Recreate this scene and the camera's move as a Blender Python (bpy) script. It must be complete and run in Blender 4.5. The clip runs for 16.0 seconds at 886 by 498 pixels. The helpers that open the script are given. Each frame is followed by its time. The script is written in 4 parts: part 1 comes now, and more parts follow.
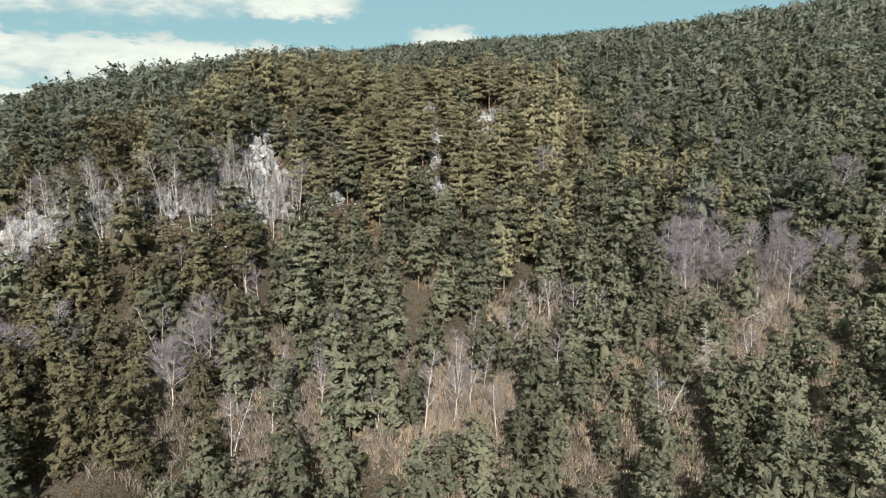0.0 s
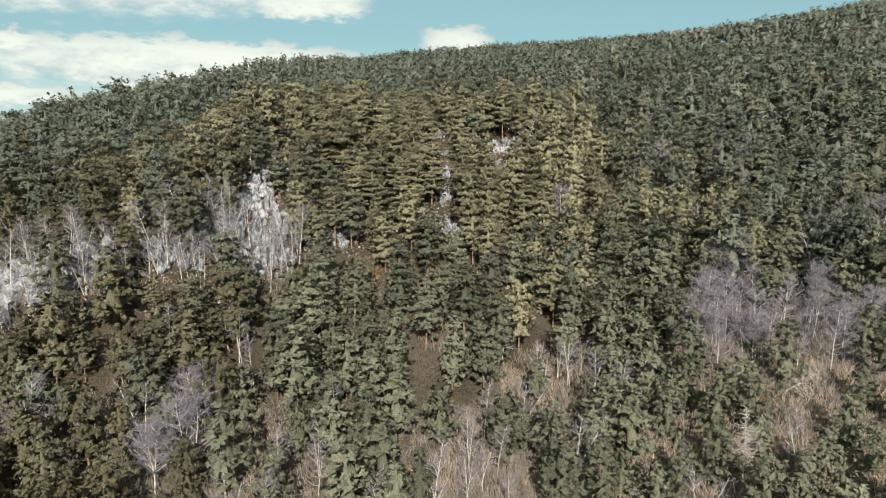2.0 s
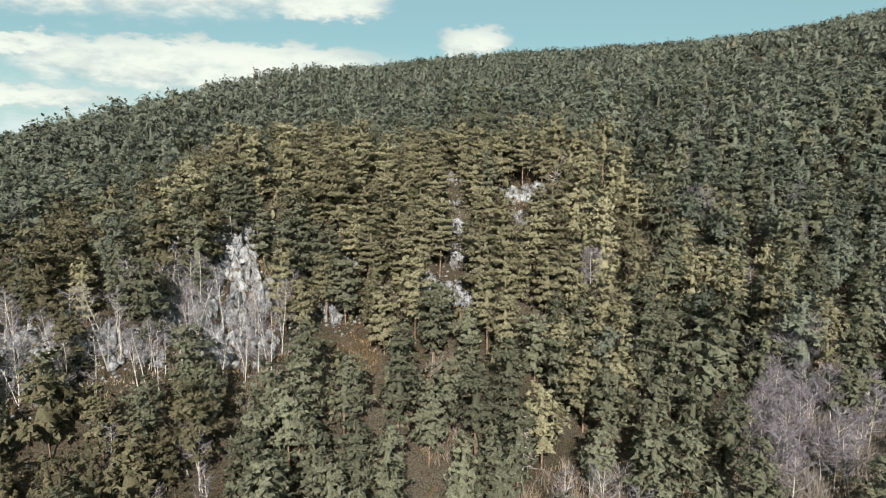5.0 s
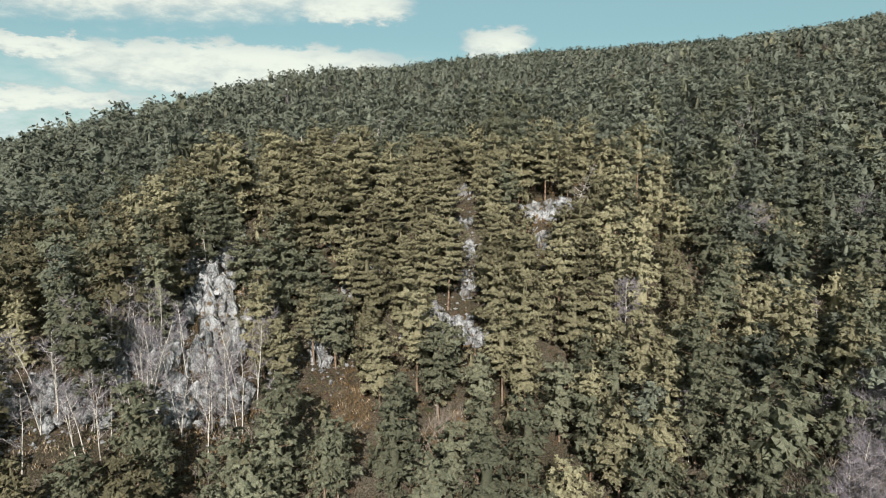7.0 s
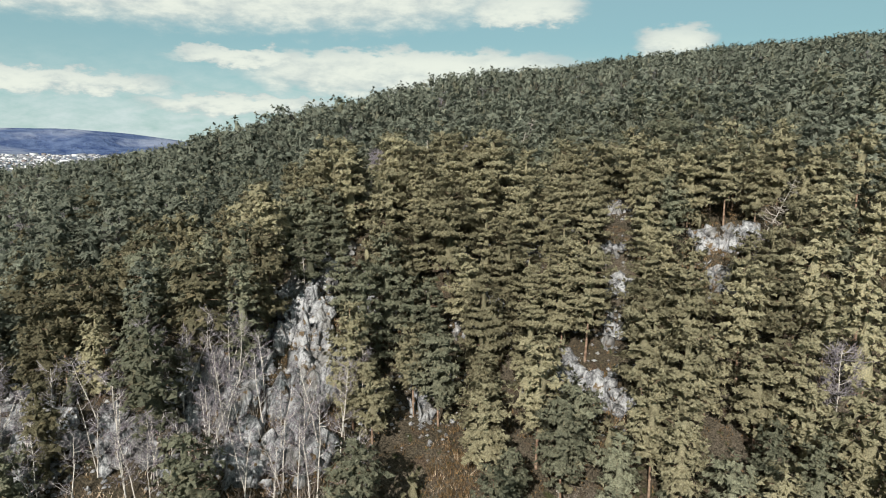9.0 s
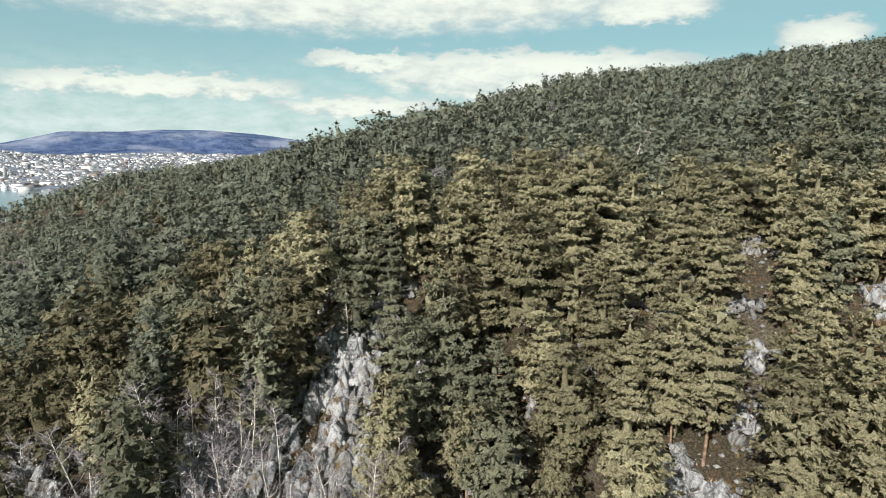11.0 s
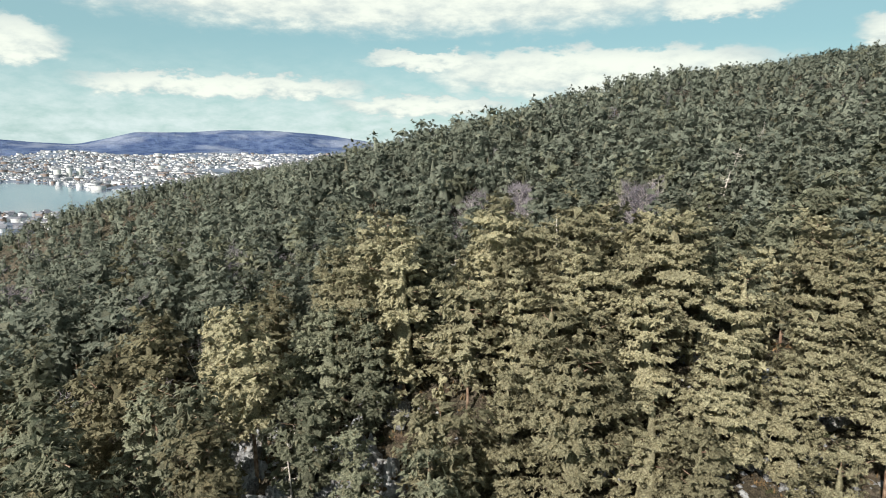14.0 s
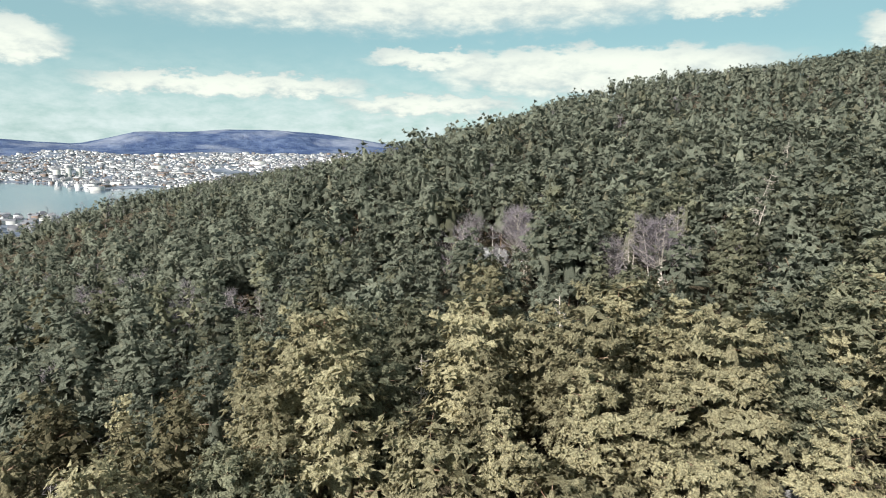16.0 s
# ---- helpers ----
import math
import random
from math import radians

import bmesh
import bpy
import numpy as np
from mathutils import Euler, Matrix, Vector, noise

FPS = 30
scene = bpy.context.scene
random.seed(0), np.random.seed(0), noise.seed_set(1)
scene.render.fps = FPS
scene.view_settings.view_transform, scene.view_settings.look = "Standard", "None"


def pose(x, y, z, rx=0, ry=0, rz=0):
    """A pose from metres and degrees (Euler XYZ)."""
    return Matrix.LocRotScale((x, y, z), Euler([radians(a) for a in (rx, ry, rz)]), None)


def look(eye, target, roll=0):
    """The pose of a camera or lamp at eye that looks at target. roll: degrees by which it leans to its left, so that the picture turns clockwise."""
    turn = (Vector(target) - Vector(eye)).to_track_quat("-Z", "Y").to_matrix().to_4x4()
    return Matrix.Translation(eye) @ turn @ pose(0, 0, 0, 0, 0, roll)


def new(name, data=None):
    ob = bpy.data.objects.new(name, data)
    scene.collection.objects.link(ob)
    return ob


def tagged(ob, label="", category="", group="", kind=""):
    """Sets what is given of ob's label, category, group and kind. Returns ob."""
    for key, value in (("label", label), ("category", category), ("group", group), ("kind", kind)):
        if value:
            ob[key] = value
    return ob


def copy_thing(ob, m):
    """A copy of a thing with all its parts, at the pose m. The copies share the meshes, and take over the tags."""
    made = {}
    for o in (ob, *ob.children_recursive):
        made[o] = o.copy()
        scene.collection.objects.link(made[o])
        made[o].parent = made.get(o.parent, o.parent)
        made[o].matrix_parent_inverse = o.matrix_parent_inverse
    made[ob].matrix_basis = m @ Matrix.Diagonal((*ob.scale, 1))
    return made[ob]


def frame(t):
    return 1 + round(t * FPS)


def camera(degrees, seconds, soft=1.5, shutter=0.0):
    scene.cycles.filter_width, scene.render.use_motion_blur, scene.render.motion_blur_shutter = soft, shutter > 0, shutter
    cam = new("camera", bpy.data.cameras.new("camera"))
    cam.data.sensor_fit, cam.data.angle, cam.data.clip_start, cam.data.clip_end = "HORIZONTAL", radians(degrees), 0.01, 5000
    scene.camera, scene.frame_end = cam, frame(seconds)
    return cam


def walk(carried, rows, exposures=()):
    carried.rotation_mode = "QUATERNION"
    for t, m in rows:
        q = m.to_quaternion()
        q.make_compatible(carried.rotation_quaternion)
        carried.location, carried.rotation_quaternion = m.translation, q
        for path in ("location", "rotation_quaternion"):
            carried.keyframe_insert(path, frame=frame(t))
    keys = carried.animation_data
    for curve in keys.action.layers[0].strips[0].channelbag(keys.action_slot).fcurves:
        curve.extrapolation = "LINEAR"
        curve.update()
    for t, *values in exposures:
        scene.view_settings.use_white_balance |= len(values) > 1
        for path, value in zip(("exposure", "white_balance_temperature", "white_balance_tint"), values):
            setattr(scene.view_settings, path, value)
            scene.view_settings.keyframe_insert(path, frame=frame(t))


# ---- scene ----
cam = camera(70.7, 16.0, 1.1)
METRES, EYE, TILT, LEAN, TURN = 120.0, 105.0, -10.0, 0.0, 0.0
ROWS = [
    (0.0, 0.0, 0.0, 0.0, 0.0, -0.0, 0.0),
    (0.5, -0.001, 0.015, 0.0173, 0.01, -0.02, -0.03),
    (1.0, -0.0014, 0.0301, 0.0342, 0.03, -0.01, -0.05),
    (1.5, -0.0014, 0.0456, 0.0515, 0.36, -0.01, -0.14),
    (2.0, -0.0005, 0.0625, 0.0692, 0.9, -0.03, -0.25),
    (2.5, 0.0006, 0.0815, 0.087, 1.38, -0.02, -0.34),
    (3.0, 0.0014, 0.1016, 0.1045, 1.76, -0.03, -0.45),
    (3.5, 0.0029, 0.1235, 0.1215, 2.09, -0.06, -0.52),
    (4.0, 0.004, 0.1472, 0.138, 2.32, -0.04, -0.57),
    (6.5, 0.014, 0.2876, 0.1928, 3.41, 0.03, -0.6),
    (7.0, 0.017, 0.3213, 0.1981, 4.55, 0.08, -0.78),
    (7.5, 0.0201, 0.3557, 0.204, 6.37, 0.09, -1.13),
    (8.0, 0.0228, 0.3905, 0.2106, 9.68, 0.07, -1.76),
    (8.5, 0.0246, 0.4251, 0.2181, 14.8, -0.02, -2.78),
    (9.0, 0.0255, 0.4598, 0.2262, 19.12, -0.2, -3.61),
    (11.5, -0.0003, 0.6222, 0.2776, 31.15, -1.1, -5.68),
    (12.0, -0.0105, 0.6523, 0.2887, 32.44, -1.26, -5.85),
    (12.5, -0.0222, 0.6816, 0.3003, 33.22, -1.35, -5.96),
    (13.0, -0.0349, 0.7102, 0.3114, 33.83, -1.42, -6.05),
    (13.5, -0.0481, 0.7385, 0.3228, 34.34, -1.49, -6.09),
    (14.0, -0.0619, 0.7665, 0.3345, 34.87, -1.55, -6.13),
    (14.5, -0.0763, 0.794, 0.347, 34.81, -1.55, -6.13),
    (15.0, -0.0902, 0.8211, 0.3597, 34.9, -1.59, -6.11),
    (15.5, -0.104, 0.8477, 0.3723, 34.98, -1.6, -6.16),
    (16.0, -0.1171, 0.8731, 0.3845, 35.06, -1.67, -6.17),
]
BASE = pose(0, 0, EYE, TILT, LEAN, TURN)
walk(
    cam,
    [(t, BASE @ pose(METRES * x, METRES * y, METRES * z, 90 + pitch, roll, yaw)) for t, x, y, z, yaw, pitch, roll in ROWS],
    [(0.0, 0.9), (4.0, 0.9), (7.0, 0.8), (8.7, 0.72), (11.5, 0.92), (14.0, 0.95), (16.0, 0.95)],
)

# ---- world and sun ----
SUN_AZ, SUN_EL = 177.0, 32.0  # degrees from +y, clockwise; the sun stands behind the first view
SUN_STRENGTH, SKY_STRENGTH = 5.0, 0.10

sun = new("sun", bpy.data.lights.new("sun", "SUN"))
sun.data.energy, sun.data.angle, sun.data.color = SUN_STRENGTH, radians(0.6), (1.0, 0.95, 0.86)
sun.matrix_world = look((0, 0, 400), (-math.sin(radians(SUN_AZ)), -math.cos(radians(SUN_AZ)), 400 - math.tan(radians(SUN_EL))))


class Nodes:
    """Short hand for node trees."""

    def __init__(self, tree):
        self.tree = tree
        tree.nodes.clear()

    def add(self, kind, inputs=(), **settings):
        node = self.tree.nodes.new(kind)
        for key, value in settings.items():
            setattr(node, key, value)
        for key, value in dict(inputs).items():
            self.put(node.inputs[key], value)
        return node

    def put(self, socket, value):
        if isinstance(value, bpy.types.NodeSocket):
            self.tree.links.new(value, socket)
        else:
            socket.default_value = value

    def m(self, operation, a, b=0.0, c=0.0, clamp=False):
        return self.add("ShaderNodeMath", {0: a, 1: b, 2: c}, operation=operation, use_clamp=clamp).outputs[0]

    def step(self, value, lo, hi, a=0.0, b=1.0):
        return self.add("ShaderNodeMapRange", {0: value, 1: lo, 2: hi, 3: a, 4: b}, interpolation_type="SMOOTHSTEP").outputs[0]

    def mix(self, factor, a, b, blend="MIX"):
        node = self.add("ShaderNodeMix", data_type="RGBA", blend_type=blend)
        self.put(node.inputs[0], factor)
        self.put(node.inputs[6], a)
        self.put(node.inputs[7], b)
        return node.outputs[2]

    def noise(self, vector, scale, detail=4.0, rough=0.55, distortion=0.0):
        node = self.add("ShaderNodeTexNoise", {"Scale": scale, "Detail": detail, "Roughness": rough, "Distortion": distortion})
        if vector is not None:
            self.put(node.inputs["Vector"], vector)
        return node


def build_world():
    world = bpy.data.worlds.new("sky")
    scene.world = world
    world.use_nodes = True
    n = Nodes(world.node_tree)
    sky = n.add("ShaderNodeTexSky", sky_type="NISHITA", sun_disc=False, sun_elevation=radians(SUN_EL), sun_rotation=radians(SUN_AZ), altitude=100.0, air_density=1.0, dust_density=0.6, ozone_density=2.0)
    way = n.add("ShaderNodeTexCoord").outputs["Generated"]
    split = n.add("ShaderNodeSeparateXYZ", {0: way})
    x, y, z = split.outputs
    az = n.m("MULTIPLY", n.m("ARCTAN2", n.m("MULTIPLY", x, -1.0), y), 57.2958)
    el = n.m("MULTIPLY", n.m("ARCSINE", z), 57.2958)
    # stretch the grain along the horizon, as low clouds look from the side
    wide = n.add("ShaderNodeVectorMath", {0: way, 1: (1.0, 1.0, 2.6)}, operation="MULTIPLY").outputs[0]
    warp = n.noise(wide, 7.0, 5.0, 0.6)
    wa = n.m("MULTIPLY", n.m("SUBTRACT", warp.outputs["Fac"], 0.5), 5.0)
    fine = n.noise(wide, 24.0, 7.0, 0.62)
    wb = n.m("SUBTRACT", fine.outputs["Fac"], 0.5)
    azw = n.m("ADD", az, wa)
    elw = n.m("ADD", el, n.m("MULTIPLY", wb, 3.2))
    # cumulus: azimuth to the left of +y, height, half width, half height above and below
    clouds = [
        (41, 13.8, 36, 5.0, 5.2), (12, 11.2, 6, 1.8, 1.6), (22, 6.6, 17, 1.7, 3.2), (37, 7.0, 6, 0.9, 1.1),
        (0.0, 8.2, 3.6, 1.5, 1.6), (54, 4.6, 13, 1.0, 1.2), (69.5, 7.2, 4.5, 2.0, 1.9), (-29, 12.6, 9, 2.0, 1.6), (37, 3.2, 9, 0.8, 1.2),
    ]
    best = None
    for a, e, w, up, down in clouds:
        da = n.m("DIVIDE", n.m("SUBTRACT", azw, float(a)), float(w))
        de = n.m("SUBTRACT", elw, float(e))
        de = n.m("MAXIMUM", n.m("DIVIDE", de, float(up)), n.m("DIVIDE", de, -float(down)))
        body = n.m("SUBTRACT", 1.0, n.m("ADD", n.m("POWER", n.m("ABSOLUTE", da), 2.5), n.m("POWER", de, 2.0)))
        best = body if best is None else n.m("MAXIMUM", best, body)
    # scattered cloud over the rest of the sky, unseen and thickened for fill light
    rest = n.m("MULTIPLY", n.m("SUBTRACT", n.noise(wide, 3.0, 6.0, 0.6).outputs["Fac"], 0.36), 5.0)
    rest = n.m("MULTIPLY", rest, n.step(el, 17.0, 24.0))
    best = n.m("MAXIMUM", best, n.m("SUBTRACT", rest, 0.2))
    cover = n.step(best, -0.05, 0.65)
    lit = n.step(n.m("ADD", best, n.m("MULTIPLY", wb, 2.0)), 0.0, 1.2)
    white = n.mix(lit, (0.38, 0.43, 0.42, 1), (0.58, 0.61, 0.54, 1))
    clear = n.mix(1.0, sky.outputs[0], (0.60 * SKY_STRENGTH, 0.93 * SKY_STRENGTH, 0.86 * SKY_STRENGTH, 1), "MULTIPLY")
    clear = n.mix(0.78, clear, (0.200, 0.305, 0.315, 1))
    # thin veil towards the horizon
    veil = n.m("MULTIPLY", n.step(el, 9.0, 0.0), n.m("ADD", 0.75, n.m("MULTIPLY", wb, 2.2)), clamp=True)
    clear = n.mix(veil, clear, (0.43, 0.51, 0.50, 1))
    colour = n.mix(n.m("MULTIPLY", cover, 0.95), clear, white)
    back = n.add("ShaderNodeBackground", {0: colour, 1: 0.885})
    n.add("ShaderNodeOutputWorld", {0: back.outputs[0]})


build_world()


# ---- materials ----
def material(name, build, rough=0.9, spec=0.2):
    mat = bpy.data.materials.new(name)
    mat.use_nodes = True
    n = Nodes(mat.node_tree)
    shader = n.add("ShaderNodeBsdfPrincipled", {"Roughness": rough, "Specular IOR Level": spec})
    out = n.add("ShaderNodeOutputMaterial", {0: shader.outputs[0]})
    colour, bump, height = build(n, shader)
    n.put(shader.inputs["Base Color"], colour)
    if bump is not None:
        b = n.add("ShaderNodeBump", {"Strength": height[0], "Distance": height[1], "Height": bump})
        n.put(shader.inputs["Normal"], b.outputs[0])
    return mat


def place(n):
    return n.add("ShaderNodeNewGeometry").outputs["Position"]


def needles(name, dark, light, glow):
    """Pine needles: a tint for each tree, a tint for each tuft, and a little light through the needles. "soft" holds the
    direction in which a tuft's needles point."""
    mat = bpy.data.materials.new(name)
    mat.use_nodes = True
    n = Nodes(mat.node_tree)
    tree = n.m("FRACT", n.m("ADD", n.add("ShaderNodeAttribute", attribute_name="tint").outputs["Fac"], n.add("ShaderNodeObjectInfo").outputs["Random"]))
    tuft = n.add("ShaderNodeNewGeometry").outputs["Random Per Island"]
    colour = n.mix(n.m("ADD", n.m("MULTIPLY", tree, 0.55), n.m("MULTIPLY", tuft, 0.45)), (*dark, 1), (*light, 1))
    dry = n.m("MULTIPLY", n.m("GREATER_THAN", tuft, 0.92), 0.25)
    colour = n.mix(dry, colour, (0.17, 0.12, 0.065, 1))
    grain = n.noise(place(n), 10.0, 4.0, 0.75)
    speck = grain.outputs["Fac"]
    colour = n.mix(1.0, colour, n.mix(n.step(speck, 0.36, 0.64), (0.38, 0.38, 0.38, 1), (1.64, 1.63, 1.57, 1)), "MULTIPLY")
    tone = n.m("MULTIPLY_ADD", n.m("FRACT", n.m("MULTIPLY", tree, 7.31)), 0.55, 0.74)
    colour = n.mix(1.0, colour, n.add("ShaderNodeCombineColor", {0: tone, 1: tone, 2: tone}).outputs[0], "MULTIPLY")
    soft = n.add("ShaderNodeAttribute", attribute_name="soft").outputs["Vector"]
    soft = n.add("ShaderNodeVectorTransform", {0: soft}, vector_type="NORMAL", convert_from="OBJECT", convert_to="WORLD").outputs[0]
    # single needles look every way
    stray = n.add("ShaderNodeVectorMath", {0: grain.outputs["Color"], 1: (0.5, 0.5, 0.5)}, operation="SUBTRACT").outputs[0]
    stray = n.add("ShaderNodeVectorMath", {0: stray, 1: (2.2, 2.2, 2.2)}, operation="MULTIPLY").outputs[0]
    soft = n.add("ShaderNodeVectorMath", {0: soft, 1: stray}, operation="ADD").outputs[0]
    soft = n.add("ShaderNodeVectorMath", {0: soft}, operation="NORMALIZE").outputs[0]
    a = n.add("ShaderNodeBsdfPrincipled", {"Base Color": colour, "Roughness": 0.7, "Specular IOR Level": 0.12, "Normal": soft})
    b = n.add("ShaderNodeBsdfTranslucent", {"Color": n.mix(0.5, colour, (*glow, 1))})
    mix = n.add("ShaderNodeMixShader", {0: 0.44, 1: a.outputs[0], 2: b.outputs[0]})
    n.add("ShaderNodeOutputMaterial", {0: mix.outputs[0]})
    return mat


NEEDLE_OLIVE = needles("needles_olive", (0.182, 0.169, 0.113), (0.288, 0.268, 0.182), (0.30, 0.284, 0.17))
NEEDLE_GREEN = needles("needles_green", (0.093, 0.098, 0.071), (0.192, 0.196, 0.143), (0.18, 0.188, 0.125))
# blue-green needles with the distance haze of the far woods mixed into the colour
NEEDLE_HAZE_BLUE = needles("needles_hazed_blue_green", (0.088, 0.100, 0.083), (0.186, 0.200, 0.162), (0.18, 0.195, 0.15))
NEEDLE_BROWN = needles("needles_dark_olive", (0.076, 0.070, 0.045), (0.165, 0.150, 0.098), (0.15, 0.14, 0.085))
NEEDLE_DARK = needles("needles_dark_spruce", (0.024, 0.034, 0.022), (0.045, 0.058, 0.034), (0.05, 0.07, 0.03))


def bark(n, shader):
    p = place(n)
    a = n.noise(p, 3.0, 5.0).outputs["Fac"]
    b = n.noise(p, 22.0, 3.0).outputs["Fac"]
    colour = n.mix(n.step(a, 0.35, 0.65), (0.128, 0.075, 0.049, 1), (0.300, 0.217, 0.158, 1))
    return n.mix(n.m("MULTIPLY", b, 0.5), colour, (0.075, 0.056, 0.045, 1)), b, (0.6, 0.03)


def birch_bark(n, shader):
    p = place(n)
    a = n.noise(p, 5.0, 4.0).outputs["Fac"]
    return n.mix(n.step(a, 0.48, 0.7), (0.495, 0.465, 0.427, 1), (0.180, 0.150, 0.135, 1)), a, (0.3, 0.02)


def twig_colour(n, shader):
    t = n.add("ShaderNodeObjectInfo").outputs["Random"]
    i = n.add("ShaderNodeNewGeometry").outputs["Random Per Island"]
    colour = n.mix(i, (0.092, 0.080, 0.088, 1), (0.250, 0.230, 0.248, 1))
    return n.mix(n.m("MULTIPLY", t, 0.6), colour, (0.140, 0.120, 0.150, 1)), None, None


def dead_wood(n, shader):
    p = place(n)
    a = n.noise(p, 6.0, 5.0).outputs["Fac"]
    return n.mix(n.step(a, 0.35, 0.7), (0.435, 0.405, 0.367, 1), (0.247, 0.217, 0.195, 1)), a, (0.4, 0.02)


def rock_colour(n, shader):
    p = place(n)
    tall = n.add("ShaderNodeVectorMath", {0: p, 1: (1.0, 1.0, 0.4)}, operation="MULTIPLY").outputs[0]
    big = n.noise(p, 0.35, 6.0, 0.6).outputs["Fac"]
    streak = n.noise(tall, 1.1, 7.0, 0.7, 0.6).outputs["Fac"]
    small = n.noise(p, 5.0, 8.0, 0.7).outputs["Fac"]
    crack = n.add("ShaderNodeTexVoronoi", {"Vector": n.mix(0.25, tall, n.noise(p, 1.5, 4.0).outputs["Color"]), "Scale": 0.8}, feature="DISTANCE_TO_EDGE").outputs["Distance"]
    colour = n.mix(n.step(streak, 0.40, 0.62), (0.085, 0.087, 0.098, 1), (0.370, 0.375, 0.390, 1))
    colour = n.mix(n.m("MULTIPLY", n.step(small, 0.42, 0.60), 0.55), colour, (0.450, 0.455, 0.460, 1))
    colour = n.mix(n.m("MULTIPLY", n.step(big, 0.50, 0.62), 0.6), colour, (0.130, 0.120, 0.105, 1))
    colour = n.mix(n.step(n.noise(p, 1.0, 5.0).outputs["Fac"], 0.58, 0.66), colour, (0.125, 0.085, 0.045, 1))
    colour = n.mix(n.m("MULTIPLY", n.step(crack, 0.05, 0.0), 0.4), colour, (0.040, 0.038, 0.040, 1))
    return colour, n.m("ADD", small, n.m("MULTIPLY", n.step(crack, 0.0, 0.1), 0.5)), (1.0, 0.3)


def floor_colour(n, shader):
    p = place(n)
    big = n.noise(p, 0.06, 5.0, 0.6).outputs["Fac"]
    mid = n.noise(p, 0.5, 6.0, 0.65).outputs["Fac"]
    small = n.noise(p, 5.0, 6.0, 0.7).outputs["Fac"]
    small = n.step(small, 0.32, 0.68)
    straw = n.mix(small, (0.045, 0.038, 0.030, 1), (0.185, 0.158, 0.122, 1))
    heath = n.mix(small, (0.030, 0.027, 0.020, 1), (0.120, 0.098, 0.070, 1))
    colour = n.mix(n.step(big, 0.42, 0.58), heath, straw)
    colour = n.mix(n.step(mid, 0.54, 0.66), colour, n.mix(small, (0.045, 0.034, 0.025, 1), (0.150, 0.110, 0.080, 1)))
    colour = n.mix(n.step(n.noise(p, 0.9, 5.0).outputs["Fac"], 0.58, 0.68), colour, n.mix(small, (0.030, 0.034, 0.016, 1), (0.085, 0.088, 0.045, 1)))
    return colour, small, (0.8, 0.3)


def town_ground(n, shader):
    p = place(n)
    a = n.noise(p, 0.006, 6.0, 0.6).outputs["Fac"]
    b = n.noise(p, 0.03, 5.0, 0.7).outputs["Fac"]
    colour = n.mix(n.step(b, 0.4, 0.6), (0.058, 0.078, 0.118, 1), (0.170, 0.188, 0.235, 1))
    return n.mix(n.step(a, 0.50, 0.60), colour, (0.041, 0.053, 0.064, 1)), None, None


def hazy_mountain_colour(n, shader):
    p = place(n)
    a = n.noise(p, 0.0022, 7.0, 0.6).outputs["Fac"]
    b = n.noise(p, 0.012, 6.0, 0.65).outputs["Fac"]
    # the blue of distance haze is put into the mountains' own colour
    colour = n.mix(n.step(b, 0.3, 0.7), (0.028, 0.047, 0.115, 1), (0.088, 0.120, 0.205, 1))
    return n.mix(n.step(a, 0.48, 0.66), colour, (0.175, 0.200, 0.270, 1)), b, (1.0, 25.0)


def house_wall(n, shader):
    i = n.add("ShaderNodeNewGeometry").outputs["Random Per Island"]
    ramp = n.add("ShaderNodeValToRGB", {0: i})
    ramp.color_ramp.interpolation = "CONSTANT"
    r = ramp.color_ramp.elements
    r[0].position, r[0].color = 0.0, (0.620, 0.625, 0.640, 1)
    r[1].position, r[1].color = 0.46, (0.400, 0.405, 0.410, 1)
    for at, c in ((0.66, (0.195, 0.203, 0.225, 1)), (0.86, (0.205, 0.160, 0.140, 1))):
        e = r.new(at)
        e.color = c
    return ramp.outputs[0], None, None


def house_roof(n, shader):
    i = n.add("ShaderNodeNewGeometry").outputs["Random Per Island"]
    return n.mix(i, (0.053, 0.056, 0.075, 1), (0.225, 0.225, 0.255, 1)), None, None


def water_colour(n, shader):
    p = place(n)
    a = n.noise(p, 0.05, 4.0).outputs["Fac"]
    n.put(shader.inputs["Roughness"], 0.1)
    return n.mix(n.noise(p, 0.004, 3.0).outputs["Fac"], (0.030, 0.054, 0.100, 1), (0.046, 0.075, 0.125, 1)), a, (0.05, 0.5)


BARK = material("pine_bark", bark)
BIRCH = material("birch_bark", birch_bark, 0.8)
TWIG = material("bare_twigs", twig_colour)
DEAD = material("dead_wood", dead_wood)
ROCK = material("pale_rock", rock_colour, 0.88, 0.25)
FLOOR = material("heath_and_straw", floor_colour, 1.0, 0.05)
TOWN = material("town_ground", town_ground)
MOUNTAIN = material("far_mountain_hazed", hazy_mountain_colour, 1.0, 0.0)
WALL = material("house_wall", house_wall)
ROOF = material("house_roof", house_roof, 0.7)
WATER = material("fjord_water", water_colour, 0.22, 0.5)

